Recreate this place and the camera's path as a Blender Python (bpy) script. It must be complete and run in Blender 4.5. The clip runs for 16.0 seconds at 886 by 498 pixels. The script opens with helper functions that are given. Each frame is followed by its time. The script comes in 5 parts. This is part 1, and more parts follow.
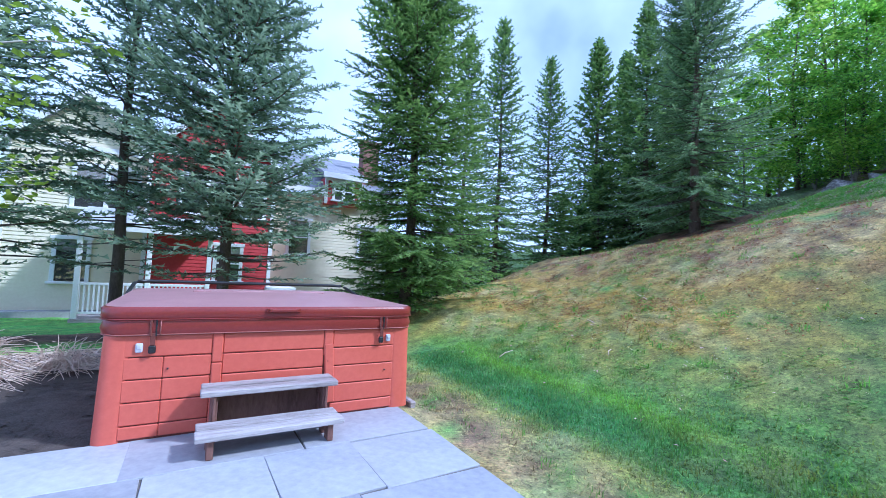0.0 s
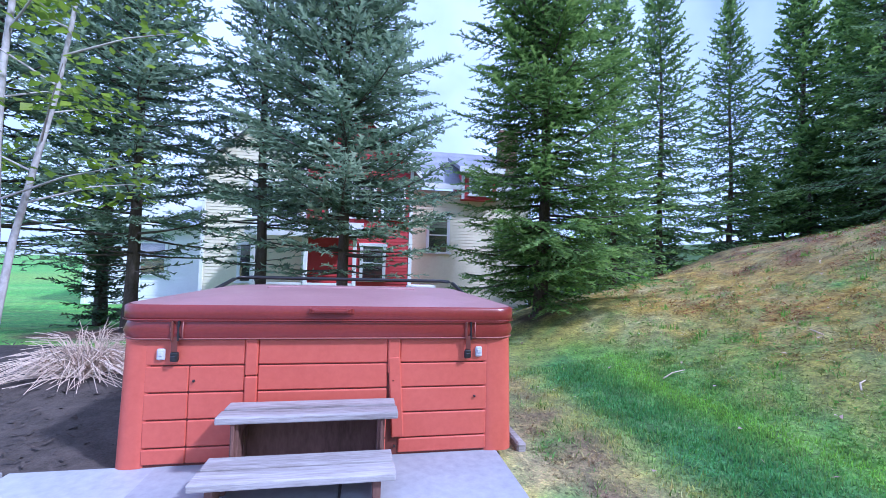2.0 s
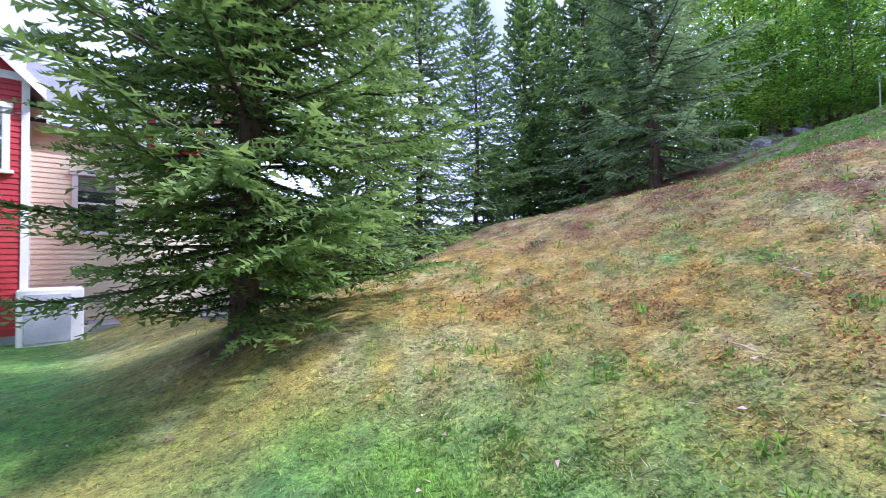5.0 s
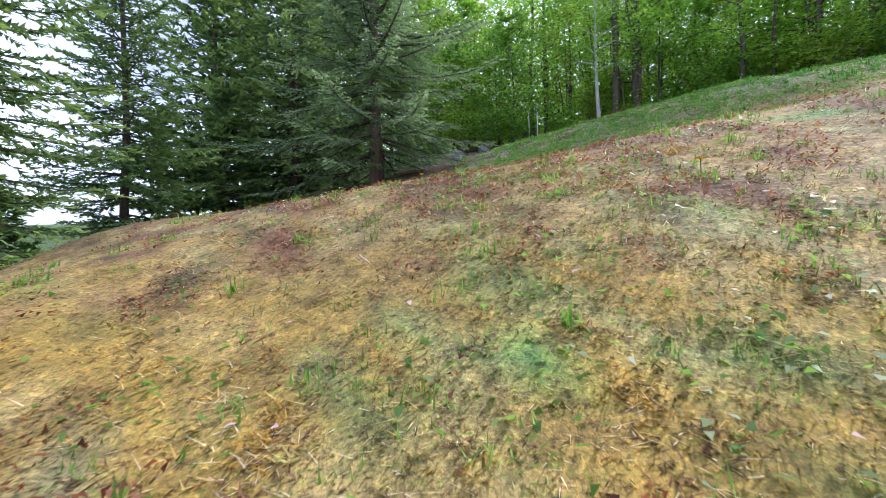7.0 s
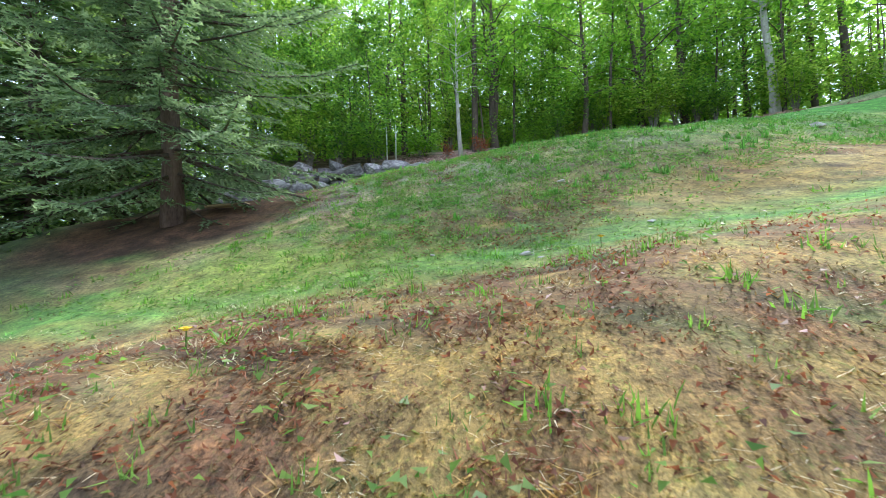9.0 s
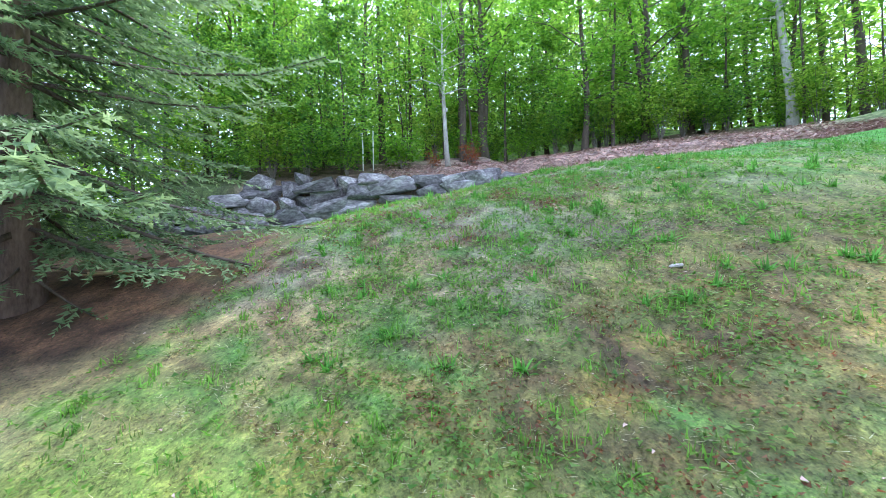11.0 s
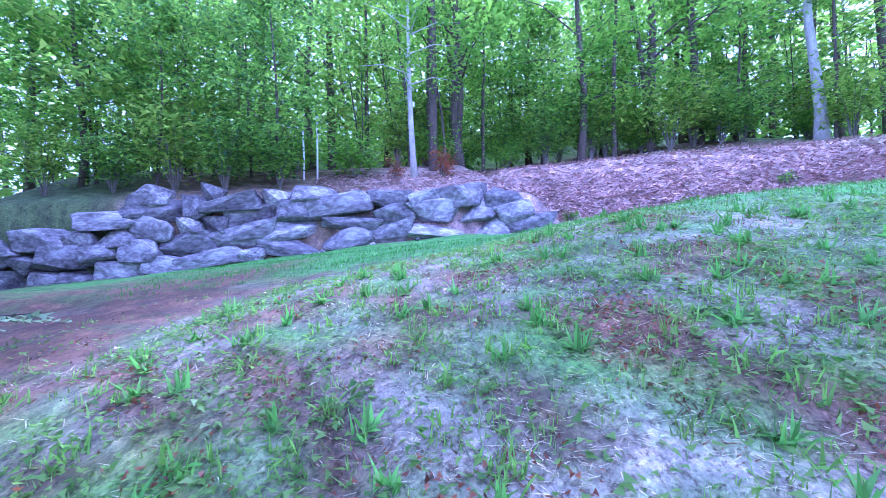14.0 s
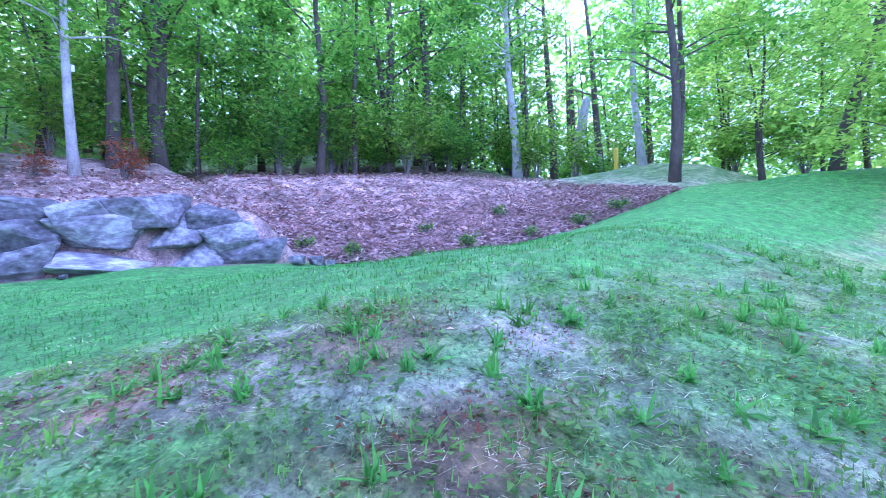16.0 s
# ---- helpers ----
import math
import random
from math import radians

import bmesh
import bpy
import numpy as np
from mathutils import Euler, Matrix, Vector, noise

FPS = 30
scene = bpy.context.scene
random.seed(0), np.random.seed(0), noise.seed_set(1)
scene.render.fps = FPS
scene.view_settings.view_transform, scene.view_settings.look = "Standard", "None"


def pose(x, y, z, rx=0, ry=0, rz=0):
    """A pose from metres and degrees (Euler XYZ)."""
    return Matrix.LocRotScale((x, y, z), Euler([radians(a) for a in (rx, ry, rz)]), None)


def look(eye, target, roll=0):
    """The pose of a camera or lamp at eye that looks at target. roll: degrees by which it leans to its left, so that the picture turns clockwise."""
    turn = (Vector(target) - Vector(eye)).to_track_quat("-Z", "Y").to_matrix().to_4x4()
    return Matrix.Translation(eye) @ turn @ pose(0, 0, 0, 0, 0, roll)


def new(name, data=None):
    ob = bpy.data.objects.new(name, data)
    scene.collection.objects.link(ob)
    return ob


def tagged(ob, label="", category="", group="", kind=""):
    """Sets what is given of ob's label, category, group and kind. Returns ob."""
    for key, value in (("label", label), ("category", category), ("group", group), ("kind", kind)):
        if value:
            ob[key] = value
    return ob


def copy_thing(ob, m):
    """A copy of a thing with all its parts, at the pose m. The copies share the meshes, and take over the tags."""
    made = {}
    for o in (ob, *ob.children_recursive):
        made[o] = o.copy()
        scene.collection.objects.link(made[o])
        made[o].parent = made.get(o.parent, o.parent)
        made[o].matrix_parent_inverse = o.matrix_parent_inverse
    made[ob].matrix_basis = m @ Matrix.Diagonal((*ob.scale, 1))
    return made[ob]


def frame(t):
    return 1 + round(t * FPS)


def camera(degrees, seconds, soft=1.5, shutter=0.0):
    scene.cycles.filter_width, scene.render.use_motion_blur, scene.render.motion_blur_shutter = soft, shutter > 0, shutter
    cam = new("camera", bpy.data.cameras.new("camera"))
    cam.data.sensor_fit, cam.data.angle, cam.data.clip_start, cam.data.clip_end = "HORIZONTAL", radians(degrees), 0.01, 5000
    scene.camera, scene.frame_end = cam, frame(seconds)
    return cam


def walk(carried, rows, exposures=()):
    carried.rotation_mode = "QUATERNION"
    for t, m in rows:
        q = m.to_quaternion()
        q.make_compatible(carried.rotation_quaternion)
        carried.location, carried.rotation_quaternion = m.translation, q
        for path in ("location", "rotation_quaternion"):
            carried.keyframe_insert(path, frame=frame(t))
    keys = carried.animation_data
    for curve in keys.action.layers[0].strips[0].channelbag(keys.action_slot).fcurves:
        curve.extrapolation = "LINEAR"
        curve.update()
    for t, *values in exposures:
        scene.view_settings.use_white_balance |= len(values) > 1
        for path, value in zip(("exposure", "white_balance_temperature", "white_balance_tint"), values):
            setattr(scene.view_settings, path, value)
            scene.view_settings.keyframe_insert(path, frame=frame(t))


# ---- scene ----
# seconds, stops, kelvin, tint
EXPOSURES = ((0, 0.22, 4650, 18), (1.5, 0.18, 4650, 27), (3.2, 0.25, 4850, 29), (5.3, 0.55, 5400, 36), (6.3, 0.4, 5600, 33), (8, 0.62, 6000, 20), (10.2, 1.0, 5750, 8), (12.3, 1.5, 4870, 37), (13, 1.54, 4350, 39), (13.5, 1.64, 4300, 56), (14.5, 1.58, 4330, 54), (15.5, 1.52, 4420, 51), (16, 1.45, 4320, 44))
# ---- camera ----
cam = camera(92.6, 16.0, soft=0.5, shutter=0.09)
# seconds, place, turn about x, y, z
PATH = (
    (0, 0.452, -3.586, 1.248, 93.14, -2.73, -30.90),
    (0.5, 0.621, -3.479, 1.228, 92.83, -2.74, -21.95),
    (1, 0.819, -3.261, 1.199, 92.45, -2.46, -15.70),
    (1.5, 1.049, -2.998, 1.205, 92.03, -2.05, -11.90),
    (2, 1.310, -2.666, 1.176, 92.22, -1.57, -10.35),
    (2.5, 1.567, -2.248, 1.185, 92.06, -1.10, -10.74),
    (3, 1.884, -1.885, 1.178, 92.32, -0.69, -12.29),
    (5.5, 3.749, 1.126, 1.089, 90.44, 0.28, -53.63),
    (6, 4.528, 1.545, 1.076, 90.30, 0.49, -63.73),
    (6.5, 5.374, 1.922, 1.203, 90.22, 0.63, -72.96),
    (7, 6.220, 2.206, 1.451, 90.22, 0.93, -80.82),
    (7.5, 6.975, 2.349, 1.770, 90.35, 1.07, -87.48),
    (8, 7.672, 2.442, 2.126, 90.50, 1.20, -93.13),
    (8.5, 8.389, 2.419, 2.456, 90.61, 1.19, -97.65),
    (9, 9.108, 2.438, 2.755, 90.72, 0.98, -100.74),
    (9.5, 9.834, 2.393, 3.073, 90.95, 1.14, -102.64),
    (10, 10.564, 2.414, 3.419, 91.07, 1.30, -103.66),
    (12.5, 14.284, 2.105, 4.604, 89.97, 1.02, -104.57),
    (13, 15.106, 1.942, 4.758, 90.20, 0.96, -105.29),
    (13.5, 15.843, 1.743, 5.052, 90.37, 0.89, -106.94),
    (14, 16.415, 1.476, 5.291, 90.59, 0.96, -109.75),
    (14.5, 16.913, 1.198, 5.474, 90.66, 1.06, -114.42),
    (15, 17.327, 0.863, 5.667, 90.59, 1.20, -121.51),
    (15.5, 17.602, 0.453, 5.844, 90.51, 1.30, -131.28),
    (16, 17.788, 0.059, 6.024, 90.44, 1.30, -143.10),
)
walk(cam, [(t, pose(*p)) for t, *p in PATH], EXPOSURES)
# ---- world, sun, exposure ----
SUN_FROM = Vector((0.78, -0.62, 0.0)).normalized()
SUN_HIGH = radians(43)
world = bpy.data.worlds.new("sky")
scene.world = world
world.use_nodes = True
wn = world.node_tree.nodes
sky = wn.new("ShaderNodeTexSky")
sky.sky_type, sky.sun_disc = "NISHITA", False
sky.sun_elevation, sky.sun_rotation = SUN_HIGH, math.atan2(SUN_FROM.x, SUN_FROM.y)
sky.air_density, sky.dust_density, sky.ozone_density = 1.0, 2.5, 1.0
# thin bright cloud over the blue
cloud_map = wn.new("ShaderNodeTexNoise")
cloud_map.inputs["Scale"].default_value, cloud_map.inputs["Detail"].default_value = 2.2, 5.0
cloud_where = wn.new("ShaderNodeTexCoord")
world.node_tree.links.new(cloud_where.outputs["Generated"], cloud_map.inputs["Vector"])
cloud_ramp = wn.new("ShaderNodeMapRange")
cloud_ramp.inputs["From Min"].default_value, cloud_ramp.inputs["From Max"].default_value = 0.20, 0.58
world.node_tree.links.new(cloud_map.outputs["Fac"], cloud_ramp.inputs["Value"])
cloud_mix = wn.new("ShaderNodeMix")
cloud_mix.data_type = "RGBA"
cloud_mix.inputs["B"].default_value = (6.4, 7.3, 9.0, 1)
world.node_tree.links.new(cloud_ramp.outputs["Result"], cloud_mix.inputs["Factor"])
world.node_tree.links.new(sky.outputs["Color"], cloud_mix.inputs["A"])
world.node_tree.links.new(cloud_mix.outputs["Result"], wn["Background"].inputs["Color"])
wn["Background"].inputs["Strength"].default_value = 0.15

sun = new("sun", bpy.data.lights.new("sun", "SUN"))
sun.data.energy, sun.data.angle, sun.data.color = 3.6, radians(4), (1.0, 0.95, 0.86)
sun.matrix_world = look(SUN_FROM * 50 * math.cos(SUN_HIGH) + Vector((0, 0, 50 * math.sin(SUN_HIGH))), (0, 0, 0))


# ---- materials ----
def material(name, a, b, rough=0.7, size=3.0, fine=40.0, bump=0.3, metal=0.0, see=0.0, attr="", third=None, stretch=(1, 1, 1), vary=0.0, spread=(0.35, 0.65)):
    """A surface of two colours mixed by coarse and fine noise, with relief. see: how far light passes through it."""
    m = bpy.data.materials.new(name)
    m.use_nodes = True
    n, ln = m.node_tree.nodes, m.node_tree.links
    p = n["Principled BSDF"]
    where = n.new("ShaderNodeTexCoord")
    mp = n.new("ShaderNodeMapping")
    mp.inputs["Scale"].default_value = stretch
    ln.new(where.outputs["Object"], mp.inputs["Vector"])
    big, small = n.new("ShaderNodeTexNoise"), n.new("ShaderNodeTexNoise")
    for t, s in ((big, size), (small, fine)):
        t.inputs["Scale"].default_value, t.inputs["Detail"].default_value = s, 6.0
        t.inputs["Roughness"].default_value = 0.62
        ln.new(mp.outputs["Vector"], t.inputs["Vector"])
    mixed = n.new("ShaderNodeMath")
    mixed.operation = "MULTIPLY_ADD"
    mixed.inputs[1].default_value = 0.45
    scaled = n.new("ShaderNodeMath")
    scaled.operation = "MULTIPLY"
    scaled.inputs[1].default_value = 0.55
    ln.new(big.outputs["Fac"], scaled.inputs[0])
    ln.new(small.outputs["Fac"], mixed.inputs[0])
    ln.new(scaled.outputs[0], mixed.inputs[2])
    ramp = n.new("ShaderNodeValToRGB")
    e = ramp.color_ramp.elements
    e[0].position, e[1].position = spread
    e[0].color, e[1].color = (*a, 1), (*b, 1)
    if third:
        mid = ramp.color_ramp.elements.new((spread[0] + spread[1]) / 2)
        mid.color = (*third, 1)
    ln.new(mixed.outputs[0], ramp.inputs["Fac"])
    colour = ramp.outputs["Color"]
    if attr:
        tint = n.new("ShaderNodeAttribute")
        tint.attribute_name = attr
        mul = n.new("ShaderNodeMix")
        mul.data_type, mul.blend_type = "RGBA", "MULTIPLY"
        mul.inputs["Factor"].default_value = 1.0
        ln.new(colour, mul.inputs["A"])
        ln.new(tint.outputs["Color"], mul.inputs["B"])
        colour = mul.outputs["Result"]
    if vary:
        info = n.new("ShaderNodeObjectInfo")
        shift = n.new("ShaderNodeMapRange")
        shift.inputs["To Min"].default_value, shift.inputs["To Max"].default_value = 1 - vary, 1 + vary
        ln.new(info.outputs["Random"], shift.inputs["Value"])
        hsv = n.new("ShaderNodeHueSaturation")
        ln.new(shift.outputs["Result"], hsv.inputs["Value"])
        ln.new(colour, hsv.inputs["Color"])
        colour = hsv.outputs["Color"]
    ln.new(colour, p.inputs["Base Color"])
    p.inputs["Roughness"].default_value, p.inputs["Metallic"].default_value = rough, metal
    if bump:
        bn = n.new("ShaderNodeBump")
        bn.inputs["Strength"].default_value, bn.inputs["Distance"].default_value = bump, 0.02
        ln.new(mixed.outputs[0], bn.inputs["Height"])
        ln.new(bn.outputs["Normal"], p.inputs["Normal"])
    if see:
        tr = n.new("ShaderNodeBsdfTranslucent")
        ln.new(colour, tr.inputs["Color"])
        blend = n.new("ShaderNodeMixShader")
        blend.inputs[0].default_value = see
        ln.new(p.outputs[0], blend.inputs[1])
        ln.new(tr.outputs[0], blend.inputs[2])
        ln.new(blend.outputs[0], n["Material Output"].inputs["Surface"])
    return m


def glass_material(name, tint=(0.9, 0.95, 0.95)):
    m = bpy.data.materials.new(name)
    m.use_nodes = True
    n, ln = m.node_tree.nodes, m.node_tree.links
    gl, tr, mix = n.new("ShaderNodeBsdfGlossy"), n.new("ShaderNodeBsdfTransparent"), n.new("ShaderNodeMixShader")
    gl.inputs["Roughness"].default_value = 0.02
    tr.inputs["Color"].default_value = (*tint, 1)
    mix.inputs[0].default_value = 0.22
    ln.new(tr.outputs[0], mix.inputs[1])
    ln.new(gl.outputs[0], mix.inputs[2])
    ln.new(mix.outputs[0], n["Material Output"].inputs["Surface"])
    return m


def ground_material():
    """Turf seen from above: the cover's own colour broken up by clumps, dry thatch and moss."""
    m = material("ground_cover", (0.45, 0.45, 0.45), (1.5, 1.45, 1.3), 0.95, 5.0, 60, 1.0, attr="cover", third=(0.9, 0.9, 0.9), spread=(0.36, 0.64))
    n, ln = m.node_tree.nodes, m.node_tree.links
    p = n["Principled BSDF"]
    colour = p.inputs["Base Color"].links[0].from_socket
    where = n.new("ShaderNodeTexCoord")
    # bleached thatch, dark gaps and moss, each as a change of the cover's own colour
    for size, lo, hi, tone, most in ((21.0, 0.51, 0.60, (1.75, 1.65, 1.5), 0.8), (29.0, 0.53, 0.62, (0.55, 1.05, 0.5), 0.6), (24.0, 0.52, 0.60, (0.26, 0.22, 0.2), 0.8), (8.0, 0.52, 0.63, (0.5, 0.46, 0.42), 0.6)):
        t, mr, mx = n.new("ShaderNodeTexNoise"), n.new("ShaderNodeMapRange"), n.new("ShaderNodeMix")
        t.inputs["Scale"].default_value, t.inputs["Detail"].default_value, t.inputs["Roughness"].default_value = size, 8.0, 0.75
        t.noise_dimensions = "4D"
        t.inputs["W"].default_value = size
        ln.new(where.outputs["Object"], t.inputs["Vector"])
        mr.inputs["From Min"].default_value, mr.inputs["From Max"].default_value, mr.inputs["To Max"].default_value = lo, hi, most
        ln.new(t.outputs["Fac"], mr.inputs["Value"])
        mx.data_type, mx.blend_type = "RGBA", "MULTIPLY"
        mx.inputs["B"].default_value = (*tone, 1)
        ln.new(mr.outputs["Result"], mx.inputs["Factor"])
        ln.new(colour, mx.inputs["A"])
        colour = mx.outputs["Result"]
    ln.new(colour, p.inputs["Base Color"])
    return m


M_GROUND = ground_material()
M_BLADE = material("grass_blade", (0.8, 0.8, 0.8), (1.15, 1.15, 1.1), 0.7, 2, 20, 0, see=0.5, attr="cover")
M_NEEDLE = material("spruce_needles", (0.75, 0.8, 0.75), (1.2, 1.2, 1.15), 0.6, 1.5, 14, 0, see=0.42, attr="cover")
M_LEAF = material("broad_leaves", (0.8, 0.85, 0.8), (1.2, 1.15, 1.1), 0.45, 1.0, 6, 0, see=0.66, attr="cover")
M_BARK = material("spruce_bark", (0.05, 0.038, 0.03), (0.16, 0.125, 0.1), 0.95, 5, 45, 0.9, stretch=(1, 1, 0.35))
M_BARK_RED = material("old_spruce_bark", (0.09, 0.06, 0.05), (0.25, 0.18, 0.145), 0.95, 4, 30, 0.9, stretch=(1, 1, 0.35))
M_BARK_GREY = material("hardwood_bark", (0.11, 0.095, 0.08), (0.32, 0.29, 0.25), 0.9, 4, 35, 0.8, stretch=(1, 1, 0.3))
M_BARK_PALE = material("pale_bark", (0.3, 0.27, 0.24), (0.62, 0.6, 0.57), 0.8, 5, 30, 0.5, stretch=(1, 1, 0.6))
M_STONE = material("field_stone", (0.06, 0.052, 0.052), (0.56, 0.53, 0.52), 0.85, 1.4, 9, 1.0, third=(0.23, 0.205, 0.215), vary=0.45, spread=(0.37, 0.64))
M_PALESTONE = material("pale_flat_stone", (0.4, 0.36, 0.34), (0.68, 0.64, 0.62), 0.85, 3, 20, 0.5, vary=0.15)
M_SLATE = material("bluestone", (0.29, 0.295, 0.325), (0.44, 0.45, 0.475), 0.7, 1.1, 16, 0.25, third=(0.37, 0.375, 0.4), vary=0.13)
M_JOINT = material("joint_sand", (0.08, 0.075, 0.07), (0.18, 0.16, 0.14), 0.95, 8, 60, 0.5)
M_SOIL = material("bark_mulch", (0.035, 0.028, 0.024), (0.12, 0.095, 0.08), 0.95, 6, 55, 1.0)
M_SPA = material("spa_panel_paint", (0.55, 0.105, 0.065), (0.64, 0.14, 0.09), 0.42, 1.4, 30, 0.05)
# darkened copy of the panel paint: shade for the grooves, also the strap colour
M_SPA_DARK = material("spa_groove_shade_and_strap", (0.12, 0.03, 0.02), (0.17, 0.045, 0.03), 0.6, 3, 30, 0)
M_COVER_TOP = material("sky_paled_vinyl", (0.35, 0.185, 0.185), (0.45, 0.25, 0.25), 0.42, 2.0, 60, 0.06)
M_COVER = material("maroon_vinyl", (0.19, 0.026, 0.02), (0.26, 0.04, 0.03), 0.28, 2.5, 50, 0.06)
M_PIPING = material("vinyl_piping", (0.3, 0.1, 0.08), (0.36, 0.13, 0.1), 0.5, 5, 40, 0)
M_BLACK = material("black_plastic", (0.012, 0.012, 0.013), (0.03, 0.03, 0.03), 0.4, 5, 60, 0.05)
M_GREYPLASTIC = material("grey_plastic", (0.5, 0.5, 0.53), (0.64, 0.64, 0.66), 0.45, 5, 50, 0)
M_OLDWOOD = material("weathered_boards", (0.16, 0.125, 0.115), (0.52, 0.48, 0.47), 0.85, 3, 60, 0.5, stretch=(0.12, 1.6, 1.6))
# stain of the step frames, and painted shade on the boards under the treads
M_OLDWOOD_DARK = material("step_stain_and_shade", (0.1, 0.045, 0.035), (0.24, 0.12, 0.09), 0.8, 4, 50, 0.4, stretch=(1, 1, 0.3))
M_WOODCUT = material("split_wood", (0.42, 0.3, 0.17), (0.62, 0.48, 0.3), 0.8, 4, 40, 0.3, stretch=(0.2, 1, 1))
M_STRAW = material("dry_stalks", (0.58, 0.44, 0.34), (0.82, 0.69, 0.57), 0.8, 3, 25, 0, see=0.15)
M_YELLOW = material("cream_clapboard", (0.72, 0.65, 0.45), (0.82, 0.76, 0.56), 0.6, 0.6, 14, 0.1)
M_WHITE = material("white_trim_paint", (0.76, 0.76, 0.75), (0.86, 0.86, 0.85), 0.55, 1, 20, 0.05)
M_RED = material("red_clapboard", (0.42, 0.03, 0.035), (0.54, 0.05, 0.05), 0.55, 0.7, 14, 0.1)
M_ROOF = material("grey_shingle", (0.17, 0.175, 0.2), (0.32, 0.33, 0.36), 0.85, 1.2, 18, 0.6)
M_METALROOF = material("pale_porch_roof", (0.42, 0.45, 0.5), (0.56, 0.58, 0.62), 0.5, 0.8, 12, 0.1)
M_BRICK = material("chimney_brick", (0.2, 0.1, 0.07), (0.36, 0.2, 0.15), 0.9, 2, 18, 0.6)
M_CONCRETE = material("foundation_concrete", (0.3, 0.3, 0.29), (0.45, 0.44, 0.43), 0.9, 1, 25, 0.4)
M_ROOM = material("room_dark", (0.03, 0.03, 0.032), (0.07, 0.065, 0.06), 0.9, 1, 8, 0)
M_GLASS = glass_material("window_glass")
M_POSTYELLOW = material("yellow_marker", (0.75, 0.5, 0.02), (0.85, 0.6, 0.05), 0.5, 4, 30, 0)
M_DEADLEAF = material("dead_leaves", (0.75, 0.75, 0.75), (1.2, 1.15, 1.1), 0.8, 3, 20, 0, see=0.15, attr="cover")
M_FLOWER = material("dandelion_petals", (0.8, 0.55, 0.02), (0.9, 0.65, 0.04), 0.6, 9, 60, 0)


# ---- mesh tools ----
class Geo:
    """Gathers vertices, faces, material slots and colours for one mesh."""

    def __init__(self):
        self.v, self.f, self.m, self.c = [], [], [], []

    def add(self, verts, faces, slot=0, colour=None, at=None):
        k = len(self.v)
        self.v += [tuple(at @ Vector(p)) for p in verts] if at else [tuple(p) for p in verts]
        self.f += [tuple(i + k for i in q) for q in faces]
        self.m += [slot] * len(faces)
        self.c += [colour or (1, 1, 1)] * len(verts)

    def box(self, x0, x1, y0, y1, z0, z1, bevel=0.0, slot=0, at=None, segments=1):
        bm = bmesh.new()
        bmesh.ops.create_cube(bm, size=1)
        for v in bm.verts:
            v.co = Vector(((x0 + x1) / 2 + v.co.x * (x1 - x0), (y0 + y1) / 2 + v.co.y * (y1 - y0), (z0 + z1) / 2 + v.co.z * (z1 - z0)))
        if bevel:
            bmesh.ops.bevel(bm, geom=bm.edges[:], offset=bevel, segments=segments, affect="EDGES", profile=0.5)
        bm.verts.index_update()
        self.add([v.co.copy() for v in bm.verts], [[v.index for v in f.verts] for f in bm.faces], slot, None, at)
        bm.free()

    def tube(self, pts, radii, sides=6, slot=0, colour=None, cap=True):
        k, rings = len(self.v), len(pts)
        pts, radii = [Vector([float(q) for q in p]) for p in pts], [float(q) for q in radii]
        for i, p in enumerate(pts):
            d = (pts[min(i + 1, rings - 1)] - pts[max(i - 1, 0)])
            d = d.normalized() if d.length > 1e-9 else Vector((0, 0, 1))
            a = d.orthogonal().normalized() if abs(d.z) < 0.9 else Vector((1, 0, 0)).cross(d).normalized()
            b = d.cross(a)
            for s in range(sides):
                w = 2 * math.pi * s / sides
                self.v.append(tuple(p + radii[i] * (math.cos(w) * a + math.sin(w) * b)))
                self.c.append(colour or (1, 1, 1))
        for i in range(rings - 1):
            for s in range(sides):
                t = (s + 1) % sides
                self.f.append((k + i * sides + s, k + i * sides + t, k + (i + 1) * sides + t, k + (i + 1) * sides + s))
                self.m.append(slot)
        if cap:
            self.f.append(tuple(k + s for s in reversed(range(sides))))
            self.f.append(tuple(k + (rings - 1) * sides + s for s in range(sides)))
            self.m += [slot, slot]

    def mesh(self, name, mats, smooth=False):
        me = bpy.data.meshes.new(name)
        me.from_pydata(self.v, [], self.f)
        for mt in mats:
            me.materials.append(mt)
        if len(mats) > 1:
            me.polygons.foreach_set("material_index", self.m)
        col = me.attributes.new("cover", "FLOAT_COLOR", "POINT")
        flat = np.ones((len(self.v), 4), dtype=np.float32)
        flat[:, :3] = np.array(self.c, dtype=np.float32).reshape(-1, 3)
        col.data.foreach_set("color", flat.ravel())
        if smooth:
            me.polygons.foreach_set("use_smooth", [True] * len(me.polygons))
        me.update()
        return me

    def part(self, name, mats, parent=None, smooth=False, m=None):
        ob = new(name, self.mesh(name, mats if isinstance(mats, (list, tuple)) else [mats], smooth))
        if m is not None:
            ob.matrix_world = m
        if parent:
            ob.parent = parent
        return ob


